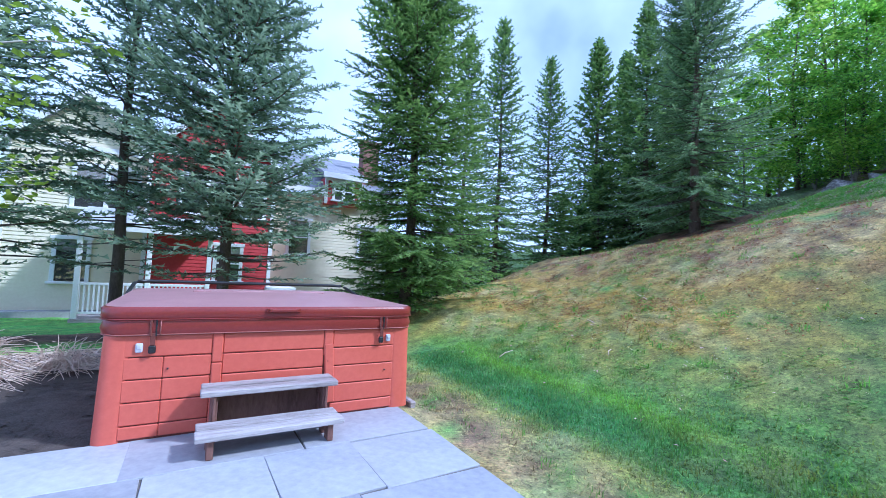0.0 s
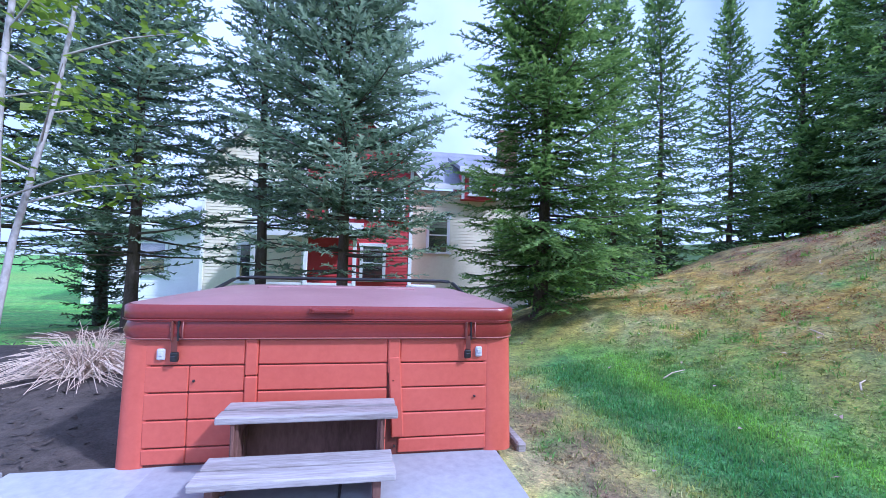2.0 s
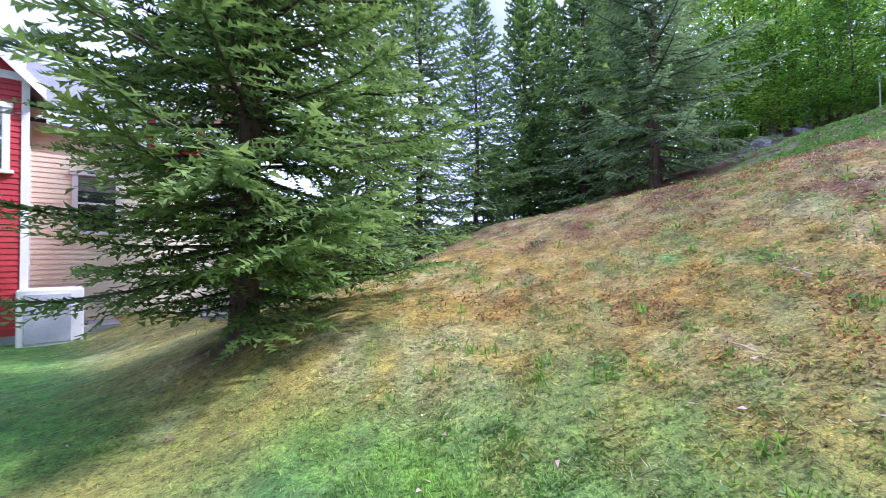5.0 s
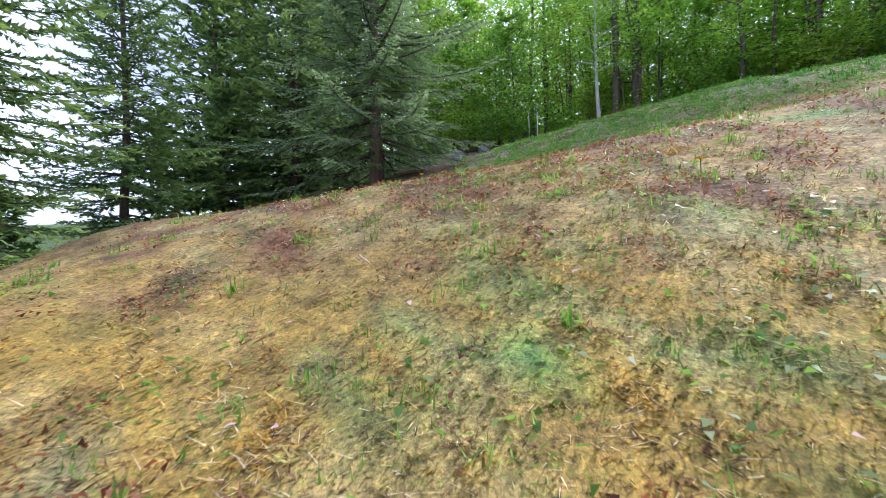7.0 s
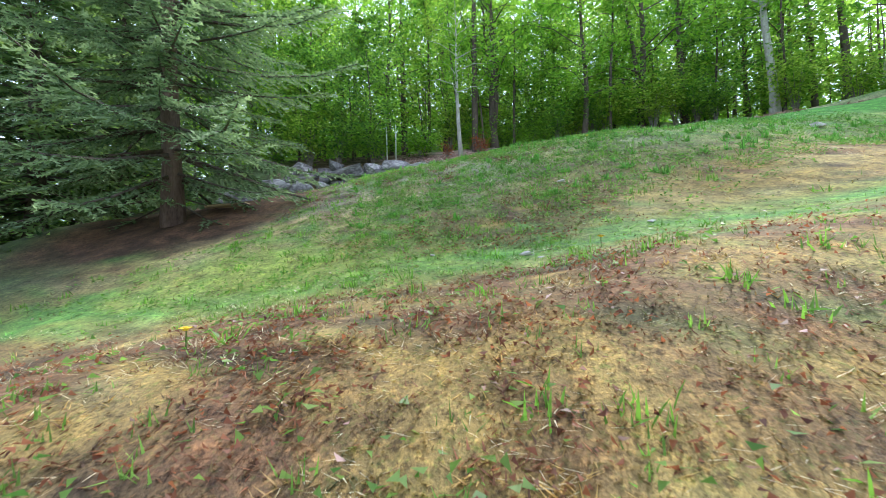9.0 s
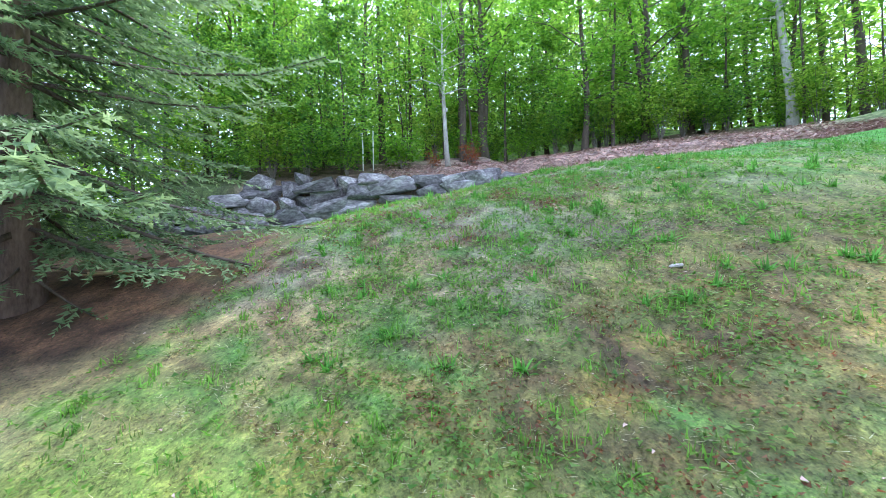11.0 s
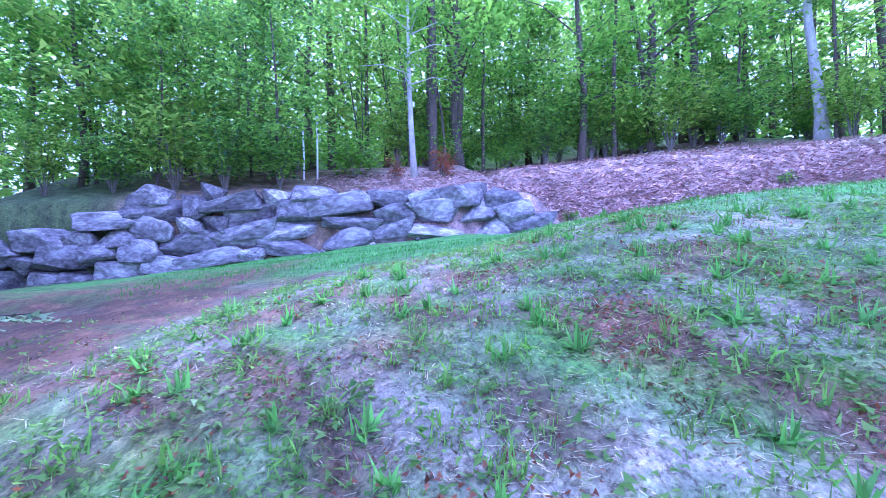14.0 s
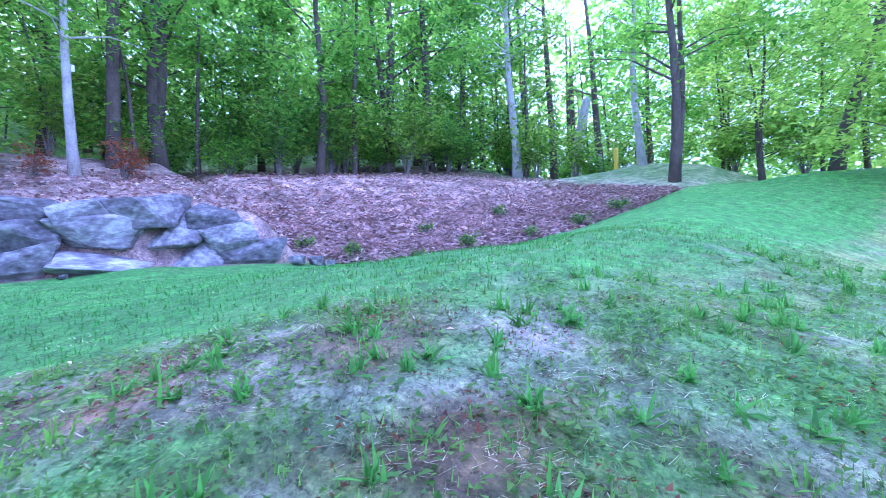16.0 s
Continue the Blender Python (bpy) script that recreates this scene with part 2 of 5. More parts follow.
def tri_mesh(name, verts, tris, colours, mat):
    """A mesh of many triangles out of arrays."""
    me = bpy.data.meshes.new(name)
    verts, tris = np.asarray(verts, dtype=np.float32), np.asarray(tris, dtype=np.int32)
    me.vertices.add(len(verts))
    me.vertices.foreach_set("co", verts.ravel())
    me.loops.add(tris.size)
    me.loops.foreach_set("vertex_index", tris.ravel())
    me.polygons.add(len(tris))
    me.polygons.foreach_set("loop_start", np.arange(0, tris.size, 3, dtype=np.int32))
    me.polygons.foreach_set("loop_total", np.full(len(tris), 3, dtype=np.int32))
    col = me.attributes.new("cover", "FLOAT_COLOR", "POINT")
    flat = np.ones((len(verts), 4), dtype=np.float32)
    flat[:, :3] = colours
    col.data.foreach_set("color", flat.ravel())
    me.materials.append(mat)
    me.update(calc_edges=True)
    return me


# ---- the lie of the land ----
KX = (-4, 2.5, 3.8, 5, 7, 9, 11, 12.5, 14, 16, 18, 19.5, 21.5, 25, 31, 45)
KP = (0.0, -0.06, -0.13, 0.08, 0.83, 1.86, 2.86, 2.82, 3.2, 4.05, 4.85, 5.3, 5.22, 5.27, 5.54, 6.0)
KQX = (2.5, 5, 9, 13, 17, 20, 25, 31)
KQ = (0, -0.008, -0.12, -0.193, -0.3, -0.258, -0.1, -0.156)
FINE_X = np.linspace(-10, 60, 1401)


def smoothed(values, half):
    k = np.exp(-0.5 * (np.arange(-3 * half, 3 * half + 1) / half) ** 2)
    return np.convolve(np.pad(values, 3 * half, mode="edge"), k / k.sum(), mode="valid")


FINE_P = smoothed(np.interp(FINE_X, KX, KP), 9)
FINE_Q = smoothed(np.interp(FINE_X, KQX, KQ), 20)


def ease(a, b, x):
    t = np.clip((x - a) / (b - a), 0, 1)
    return t * t * (3 - 2 * t)


def wall_line(y):
    """Where the stone wall's face stands."""
    return 29.6 + np.where(y < 0, 0.45, 0.33) * y


def bank_foot(y):
    return 27.3 + (np.maximum(y, -21) + 5.5) * 0.645


def land(x, y):
    """Height of the ground."""
    x, y = np.asarray(x, float), np.asarray(y, float)
    plain = 9 * np.tanh(y / 9) * (y > 0) + 15 * np.tanh(y / 15) * (y <= 0)
    # past the upper hump the mown lawn lies in a shallow trough, then climbs to the wood
    trough = np.interp(y, (-40, -24, -17, -12, -8, -5, -3.4, 0, 9), (-13, -13, -11.0, -7.0, -4.4, -3.9, -3.3, 0, 9))
    k = ease(13, 15.5, x) * (y <= 0)
    z = np.interp(x, FINE_X, FINE_P) + (plain * (1 - k) + trough * k) * np.interp(x, FINE_X, FINE_Q)
    # the foot of the slope swells under the green spruce
    z = z + 0.45 * np.exp(-((x - 5.2) / 1.6) ** 2 - ((y - 5.0) / 2.2) ** 2)
    # a knuckle of the slope, and the dip behind it
    z = z + 0.24 * np.exp(-((x - 7.6) / 1.6) ** 2 - ((y - 5.4) / 1.2) ** 2)
    z = z - 0.45 * ease(6.6, 9.0, y) * ease(4.5, 6.5, x) * (1 - ease(11, 14, x))
    # a saddle in the upper hump, and the far side of the hill falling away
    z = z - 0.3 * np.exp(-((x - 18.8) / 1.9) ** 2 - ((y + 4.2) / 2.2) ** 2) - 0.08 * np.exp(-((x - 19.4) / 1.5) ** 2 - ((y + 0.8) / 1.3) ** 2)
    z = z - 3.8 * ease(8.5, 17, y) * ease(5, 9, x) * (1 - ease(29, 38, x))
    # the lawn goes on rising past the end of the rough hump
    z = z + 2.6 * ease(-9, -20, y) * (1 - ease(13, 19, x)) * ease(-2, 6, x)
    # yard falls a little towards the house
    z = z - 0.55 * ease(3, 12, y) * (1 - ease(3, 6, x))
    # terrace behind the wall
    s = x - wall_line(y) - 0.25
    behind = 6.95 + 0.36 * np.clip(s, 0, 6) + 0.16 * np.clip(s - 6, 0, 8) + 0.34 * np.clip(s - 14, 0, 40)
    step = ease(0, 0.22, s) * ease(-6.6, -5.4, y)
    fall = 1 - 0.9 * ease(9, 20, y)
    terrace = step * np.maximum(behind - z, 0) * fall
    # leaf bank beyond the lawn
    n = (x - bank_foot(y)) * 0.84
    rise = 0.58 * np.clip(n, 0, 4.2) + 0.14 * np.clip(n - 4.2, 0, 10) + 0.34 * np.clip(n - 14, 0, 40)
    bank = rise * (1 - ease(-7.0, -4.9, y)) * (1 - 0.6 * ease(-30, -45, y))
    z = z + np.maximum(terrace, bank)
    # small unevenness
    z = z + 0.035 * np.sin(1.7 * x + 0.8 * y) * np.sin(1.3 * y - 0.5 * x + 1) * ease(3.5, 6, x)
    return z


def ground_at(x, y):
    return float(land(x, y))


def soft_noise(x, y, scale, seed):
    """Smooth noise in 0..1 over arrays, out of sums of waves."""
    r = np.random.RandomState(seed)
    out = np.zeros_like(x)
    for o in range(9):
        a, p = r.uniform(0, 2 * np.pi, 2)
        f = scale * r.uniform(0.5, 2.2)
        out += np.sin(f * (np.cos(a) * x + np.sin(a) * y) + p + 1.3 * np.sin(0.7 * f * (np.sin(a) * x - np.cos(a) * y)))
    return np.clip(0.5 + out / 8.5, 0, 1)


def mown_edge(y):
    """Where the rough hump ends and the mown strip begins."""
    return np.interp(y, (-20, -12, -7.5, -4, -2.2, -0.5, 1, 4), (13.6, 15.9, 17.8, 18.7, 19.7, 21.6, 22.6, 23.4))


def cover_colour(x, y, r):
    """What grows at a place: colour per point, r is a random number per point."""
    x, y, r = (np.asarray(q, float) for q in (x, y, r))
    n1, n2, n3 = soft_noise(x, y, 1.3, 4), soft_noise(x, y, 3.6, 5), soft_noise(x, y, 0.6, 6)
    f1, f2, f3 = soft_noise(x, y, 9.0, 14), soft_noise(x, y, 16.0, 15), soft_noise(x, y, 7.0, 16)
    ochre, straw, rust = np.array((0.54, 0.42, 0.095)), np.array((0.68, 0.59, 0.29)), np.array((0.28, 0.15, 0.075))
    olive, green, lush = np.array((0.25, 0.29, 0.07)), np.array((0.14, 0.33, 0.07)), np.array((0.10, 0.36, 0.05))
    grey, leaf, floor_ = np.array((0.46, 0.42, 0.32)), np.array((0.6, 0.41, 0.38)), np.array((0.17, 0.12, 0.075))
    dark = np.array((0.13, 0.085, 0.05))

    def mix(a, b, t):
        return a + (b - a) * np.clip(t, 0, 1)[..., None]

    one = np.ones_like(x)[..., None]
    # the dry slope: moss, thatch, olive turf, and rust-brown patches that thicken towards its crest
    moss = ochre + (np.array((0.48, 0.325, 0.065)) - ochre) * ease(4.9, 6.2, x)[..., None]
    c = mix(moss, straw, (1 - 0.45 * ease(4.9, 6.5, x)) * (1.5 * (n1 - 0.4) + 2.2 * (f1 - 0.5) + 0.7 * (r - 0.5)))
    c = mix(c, olive, 1.5 * (n2 - 0.56) + 2.0 * (f2 - 0.58) + 0.6 * (r - 0.5))
    c = mix(c, np.array((0.42, 0.31, 0.15)) * (0.7 + 0.6 * r[..., None]), 0.4 * ease(7.8, 9.2, x))
    crest = ease(7.0, 10.0, x)
    c = mix(c, rust, (1.4 * (soft_noise(x, y, 2.6, 9) - 0.62) + 2.4 * (f3 - 0.58)) * (0.3 + 1.4 * crest) + 0.7 * crest * (r - 0.4))
    c = mix(c, dark, (3.0 * (f2 - 0.62) + 2.2 * (soft_noise(x, y, 5.0, 18) - 0.7)) * (0.25 + 0.9 * crest))
    brow = ease(9.0, 11.0, x) * (1 - ease(12.0, 12.7, x - 0.2 * (y - 1.5) + 0.7 * (f1 - 0.5)))
    c = mix(c, mix(rust * one, dark, 3.0 * (f1 - 0.4)), brow * (2.6 * (f3 - 0.5) + 1.6 * (n2 - 0.45) + 0.6 * r + 0.55 * ease(10.6, 11.6, x)))
    c = mix(c, green, 2.2 * (n3 - 0.66) + 1.6 * (f1 - 0.6) + 0.5 * (r - 0.75))
    # the upper hump: bleached thatch with green and brown spots
    up = ease(14.2, 16.5, x)
    late = ease(17.0, 18.5, x)
    tan = grey + (np.array((0.53, 0.43, 0.2)) - grey) * ((1 - ease(16.5, 18, x)) * np.clip(2.5 * (n1 - 0.35), 0, 1))[..., None]
    pale = mix(tan * (1 - 0.3 * late[..., None]), green, 1.6 * (n2 - 0.5) + 2.2 * (f1 - 0.46) + 0.8 * (r - 0.5) + 0.35 * late)
    pale = mix(pale, np.array((0.27, 0.15, 0.095)), 2.6 * (soft_noise(x, y, 3.2, 12) - 0.62) + 2.0 * (f3 - 0.6) + 0.45 * late + 0.8 * np.exp(-((x - mown_edge(y) + 0.7) / 0.5) ** 2) * (r > 0.4))
    pale = mix(pale, dark, 2.8 * (f2 - 0.6 + 0.06 * late))
    c = mix(c, pale, up)
    c = mix(c, green * 1.1, up * ease(-0.5, -3.5, y) * (0.35 + 0.5 * r))
    c = mix(c, mix(olive * 0.8, dark * one, 3 * (f1 - 0.5) + 0.5), np.exp(-((x - 15.2) / 1.1) ** 2 - ((y + 1.6) / 2.2) ** 2) * 0.85)
    # green hem behind the lower crest
    hem = np.exp(-((x - 12.75 - 0.22 * y) / 0.6) ** 2)
    c = mix(c, mix(dark * one, olive, 2.5 * (f1 - 0.45)), 1.3 * np.exp(-((x - 14.1) / 0.8) ** 2 - ((y - 0.7) / 1.2) ** 2) * (0.3 + 0.8 * r + 2 * (f2 - 0.5)))
    c = mix(c, green * 1.2, 1.15 * hem * (0.45 + 0.6 * r))
    # the yard, the lush ditch beside it and the trodden straw strip by the paving
    c = mix(c, lush, (1 - ease(3.0, 4.2, x)) * ease(2.8, 4.2, y) * (0.75 + 0.3 * r))
    dry = 1 - 0.85 * ease(1.9, 3.6, y)
    c = mix(c, olive * np.array((0.85, 1.1, 0.8)), 0.9 * np.exp(-((x - 5.2) / 0.8) ** 2) * (0.3 + 0.9 * r + 1.5 * (f1 - 0.5)) * dry)
    c = mix(c, green, 1.4 * np.exp(-((x - 4.2) / 0.9) ** 2) * (0.5 + 0.5 * r) * dry)
    c = mix(c, np.array((0.085, 0.27, 0.075)), 1.35 * np.exp(-((x - 3.7) / 0.42) ** 2) * (0.55 + 0.6 * r) * dry)
    c = mix(c, np.array((0.24, 0.46, 0.05)), 1.1 * np.exp(-((x - 4.3 - 0.3 * (n1 - 0.5)) / 0.17) ** 2) * (0.5 + 0.6 * r) * dry)
    c = mix(c, mix(mix(straw * 0.6, np.array((0.26, 0.17, 0.11)) * one, 3 * (f1 - 0.4)), green, 2.5 * (f2 - 0.5)), 1.4 * np.exp(-((x - 2.6) / 0.42) ** 2) * (1 - ease(2.5, 3.6, y)) * (0.5 + 0.7 * r))
    # the near end of the slope is greener
    c = mix(c, mix(np.array((0.08, 0.215, 0.035)) * one, olive * 0.7, 2.5 * (f1 - 0.35)), ease(-0.7, -2.4, y + 0.8 * (n1 - 0.5)) * ease(2.9, 3.6, x) * (1 - ease(6.6, 8.6, x)) * (0.5 + 0.5 * r))
    # grass between the humps, brightened to yellow-green to paint a sunlit strip
    c = mix(c, np.array((0.36, 0.46, 0.09)) * (0.75 + 0.5 * r[..., None]), 0.95 * np.exp(-((x - 14.4 - 0.5 * (y - 3.4)) / 0.9) ** 2 - ((y - 3.5) / 1.5) ** 2))
    # bare pale soil worn through the turf
    c = mix(c, np.array((0.56, 0.46, 0.4)), 1.2 * np.exp(-((x - 18.95) / 0.2) ** 2 - ((y + 2.3) / 0.32) ** 2))
    # mown strip
    c = mix(c, mix(lush * 0.95, green, r), ease(-0.2, 0.35, x - mown_edge(y) + 0.5 * (f1 - 0.5)) * (0.92 + 0.1 * r))
    # leaf litter on the bank, woods' floor, needles under the spruces
    n = (x - bank_foot(y)) * 0.84
    litter = ease(-0.1, 0.3, n + 0.6 * (f1 - 0.5)) * (1 - ease(-6.5, -5.3, y)) * (1 - 0.7 * ease(-15, -19, y))
    c = mix(c, leaf * (0.5 + 1.0 * r[..., None]), litter)
    back = ease(-0.45, -0.2, x - wall_line(y) - 0.25) * ease(-6.6, -5.8, y)
    c = mix(c, mix(leaf * (0.45 + 0.8 * r[..., None]), floor_ * (0.7 + 0.8 * r[..., None]), ease(-3, 0.5, y) + 1.5 * (f1 - 0.5)), back)
    c = mix(c, floor_, ease(4.8, 6.0, n) * (1 - ease(-6.5, -5.3, y)) * (1 - ease(-16, -20, y)))
    c = mix(c, np.array((0.09, 0.14, 0.045)) * (0.6 + 0.8 * r[..., None]), 0.9 * ease(5.6, 7.6, y) * ease(8, 12, x))
    deep = np.maximum(ease(9, 15, x - wall_line(y)) * ease(-6.3, -5.2, y), ease(11, 17, n) * (1 - ease(-6.5, -5.3, y)))
    c = mix(c, np.array((0.17, 0.27, 0.07)) * (0.6 + 0.8 * r[..., None]), deep)
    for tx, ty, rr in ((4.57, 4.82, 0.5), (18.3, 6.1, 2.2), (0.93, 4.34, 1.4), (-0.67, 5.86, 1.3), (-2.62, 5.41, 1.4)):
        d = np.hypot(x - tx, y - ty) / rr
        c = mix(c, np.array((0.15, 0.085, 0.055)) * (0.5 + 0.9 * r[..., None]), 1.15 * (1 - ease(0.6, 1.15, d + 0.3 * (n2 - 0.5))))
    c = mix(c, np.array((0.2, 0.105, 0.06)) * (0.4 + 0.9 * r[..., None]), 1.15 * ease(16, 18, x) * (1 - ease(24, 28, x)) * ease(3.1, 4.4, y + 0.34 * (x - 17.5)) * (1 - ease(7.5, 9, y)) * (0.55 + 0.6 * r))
    return np.clip(c, 0.01, 0.9)


# ---- ground ----
def spaced(lo, hi, step, far):
    a = list(np.arange(lo, hi + 1e-6, step))
    s, left, right = step, [lo], [hi]
    while right[-1] < far:
        s *= 1.35
        right.append(right[-1] + s)
        left.append(left[-1] - s)
    return np.array(left[:0:-1] + a + right[1:])


def make_ground():
    gx, gy = spaced(-6, 36, 0.27, 900), spaced(-20, 14, 0.27, 900)
    xx, yy = np.meshgrid(gx, gy)
    r = np.random.RandomState(3)
    zz = land(xx, yy) + r.normal(0, 0.006, xx.shape)
    # hollow under the paving and the spa
    inside = (xx < 2.15) & (xx > -4.6) & (yy < 2.2) & (yy > -7.2)
    zz = np.where(inside, np.minimum(zz, -0.06), zz)
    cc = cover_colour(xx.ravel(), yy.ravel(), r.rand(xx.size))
    # ground under the grass blades darkened, their shade put into its colour
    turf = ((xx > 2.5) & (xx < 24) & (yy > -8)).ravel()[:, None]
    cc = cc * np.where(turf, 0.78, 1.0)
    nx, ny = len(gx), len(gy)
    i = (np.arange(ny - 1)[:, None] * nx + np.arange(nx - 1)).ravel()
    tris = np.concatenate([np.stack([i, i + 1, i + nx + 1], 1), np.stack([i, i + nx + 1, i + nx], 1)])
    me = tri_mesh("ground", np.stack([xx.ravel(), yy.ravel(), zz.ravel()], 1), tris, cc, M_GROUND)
    me.polygons.foreach_set("use_smooth", [True] * len(me.polygons))
    return tagged(new("ground", me), "sloping lawn of dry grass, moss and leaf litter", "ground", kind="structure")


make_ground()


# ---- paving ----
def make_paving():
    bed = Geo()
    bed.box(-4.5, 2.16, -7.0, 0.0, -0.2, -0.012)
    pave = tagged(bed.part("patio", M_JOINT), "bluestone flagstone patio with narrow dark joints", "patio", kind="structure")
    rows = ((0.02, -0.60, (-4.5, -2.9, -1.75, -0.55, 0.19, 1.22, 2.19)), (-0.60, -1.30, (-4.5, -3.3, -2.0, -0.95, 0.3, 0.95, 1.52, 2.19)),
            (-1.30, -1.85, (-4.5, -3.0, -1.6, -0.35, 0.62, 1.35, 2.18)), (-1.85, -2.6, (-4.5, -3.4, -2.2, -1.0, 0.1, 1.0, 2.17)),
            (-2.6, -3.2, (-4.5, -2.8, -1.5, -0.4, 0.7, 2.16)), (-3.2, -4.1, (-4.5, -3.1, -1.9, -0.7, 0.4, 1.3, 2.16)),
            (-4.1, -5.0, (-4.5, -2.9, -1.4, 0.0, 1.1, 2.16)), (-5.0, -7.0, (-4.5, -2.5, -0.5, 1.0, 2.16)))
    r = random.Random(5)
    for y1, y0, xs in rows:
        for a, b in zip(xs, xs[1:]):
            g = Geo()
            w, d = b - a, y1 - y0
            cut = [(r.uniform(-0.012, 0.012), r.uniform(-0.012, 0.012)) for _ in range(4)]
            j = 0.003
            top = [(-w / 2 + j, -d / 2 + j), (w / 2 - j, -d / 2 + j), (w / 2 - j, d / 2 - j), (-w / 2 + j, d / 2 - j)]
            ring = [(p[0] + c[0], p[1] + c[1]) for p, c in zip(top, cut)]
            v = [(x, y, -0.05) for x, y in ring] + [(x, y, -0.004) for x, y in ring] + [(x * 0.992, y * 0.988, 0) for x, y in ring]
            f = [(8, 9, 10, 11)] + [(k, (k + 1) % 4, 4 + (k + 1) % 4, 4 + k) for k in range(4)] + [(4 + k, 4 + (k + 1) % 4, 8 + (k + 1) % 4, 8 + k) for k in range(4)]
            g.add(v, f)
            o = g.part("paving_slab", M_SLATE, pave)
            o.location = ((a + b) / 2, (y0 + y1) / 2, r.uniform(-0.003, 0.004))
            o.rotation_euler = (r.uniform(-0.004, 0.004), r.uniform(-0.004, 0.004), 0)


# ---- spa ----
def rounded_ring(x0, x1, y0, y1, radius, n=6):
    out = []
    for cx, cy, a0 in ((x1 - radius, y0 + radius, -90), (x1 - radius, y1 - radius, 0), (x0 + radius, y1 - radius, 90), (x0 + radius, y0 + radius, 180)):
        for k in range(n + 1):
            a = radians(a0 + 90 * k / n)
            out.append((cx + radius * math.cos(a), cy + radius * math.sin(a)))
    return out


def loft(g, rings, slot=0, cap=True):
    n, v, f = len(rings[0]), [p for ring in rings for p in ring], []
    for i in range(len(rings) - 1):
        for k in range(n):
            f.append((i * n + k, i * n + (k + 1) % n, (i + 1) * n + (k + 1) % n, (i + 1) * n + k))
    if cap:
        f.append(tuple((len(rings) - 1) * n + k for k in range(n)))
    g.add(v, f, slot)


SPA_W, SPA_D = 2.25, 2.15


def make_spa():
    spa = tagged(new("hot_tub"), "terracotta-red hot tub with closed maroon vinyl cover", "hot tub")
    g = Geo()
    # body behind the planks, its dark colour painting the shade in the grooves
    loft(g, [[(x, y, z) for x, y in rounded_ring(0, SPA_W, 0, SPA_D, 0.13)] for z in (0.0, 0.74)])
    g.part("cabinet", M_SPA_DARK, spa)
    # corner posts
    for cx in (0, 1):
        for cy in (0, 1):
            g = Geo()
            px0, px1 = (-0.014, 0.17) if not cx else (SPA_W - 0.205, SPA_W + 0.014)
            py0, py1 = (-0.014, 0.17) if not cy else (SPA_D - 0.17, SPA_D + 0.014)
            lean = 0.02 if not cx else -0.02
            loft(g, [[(x - (lean if z == 0 else 0), y, z) for x, y in rounded_ring(px0, px1, py0, py1, 0.07)] for z in (0, 0.70, 0.73)])
            g.part("corner_post", M_SPA, spa, True)
    # plank panels with grooves between, front then sides
    def panel(x0, x1, z0, z1, side):
        g = Geo()
        g.box(x0 + 0.0012, x1 - 0.0012, -0.012, 0.03, z0 + 0.004, z1 - 0.004, 0.006)
        m = {"front": Matrix.Identity(4), "right": Matrix.Translation((SPA_W, 0, 0)) @ pose(0, 0, 0, 0, 0, 90), "left": Matrix.Translation((0, SPA_D, 0)) @ pose(0, 0, 0, 0, 0, -90),
             "back": Matrix.Translation((SPA_W, SPA_D, 0)) @ pose(0, 0, 0, 0, 0, 180)}[side]
        g.part("plank", M_SPA, spa, False, m)
    levels = (0.012, 0.105, 0.26, 0.413, 0.565, 0.72)
    for a, b in zip(levels, levels[1:]):
        for x0, x1 in ((0.11, 0.34), (0.34, 0.64), (0.71, 1.465), (1.54, 2.1)):
            if x0 == 0.11 and b > 0.6:
                x0, x1 = 0.11, 0.64
            elif x0 == 0.34 and b > 0.6:
                continue
            panel(x0, x1, a, b, "front")
        for side in ("right", "left"):
            for x0, x1 in ((0.11, 0.75), (0.75, 1.4), (1.4, SPA_D - 0.11)):
                panel(x0, x1, a, b, side)
        panel(0.11, SPA_W - 0.11, a, b, "back")
    for x0, x1, lean in ((0.64, 0.71, 0), (1.465, 1.54, 0.05)):
        for z0, z1 in ((0.01, 0.50), (0.505, 0.725)):
            g = Geo()
            g.box(x0, x1, -0.022, 0.02, z0, z1, 0.007)
            o = g.part("batten", M_SPA, spa)
            if lean and z0 < 0.3:
                o.rotation_euler = (0.0, -0.07, 0)
                o.location = (0.04, -0.004, 0)
    # cover: skirt, sides and the slightly crowned top, whose sky reflection paints it paler
    skirt = Geo()
    r0 = rounded_ring(-0.035, SPA_W + 0.035, -0.035, SPA_D + 0.035, 0.14)
    r1 = rounded_ring(-0.03, SPA_W + 0.03, -0.03, SPA_D + 0.03, 0.14)
    wav = random.Random(2)
    ring = lambda rr, z, wob=0.0: [(x, y, z + wob * wav.uniform(-1, 1)) for x, y in rr]
    loft(skirt, [ring(r1, 0.715, 0.004), ring(rounded_ring(-0.045, SPA_W + 0.045, -0.045, SPA_D + 0.045, 0.14), 0.765), ring(r1, 0.822)], cap=False)
    skirt.part("cover_skirt", M_COVER, spa, True)
    lid = Geo()
    loft(lid, [ring(r0, 0.825), ring(rounded_ring(-0.045, SPA_W + 0.045, -0.045, SPA_D + 0.045, 0.145), 0.84), ring(rounded_ring(-0.045, SPA_W + 0.045, -0.045, SPA_D + 0.045, 0.145), 0.90),
               ring(rounded_ring(-0.03, SPA_W + 0.03, -0.03, SPA_D + 0.03, 0.14), 0.913)], cap=False)
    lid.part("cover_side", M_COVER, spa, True)
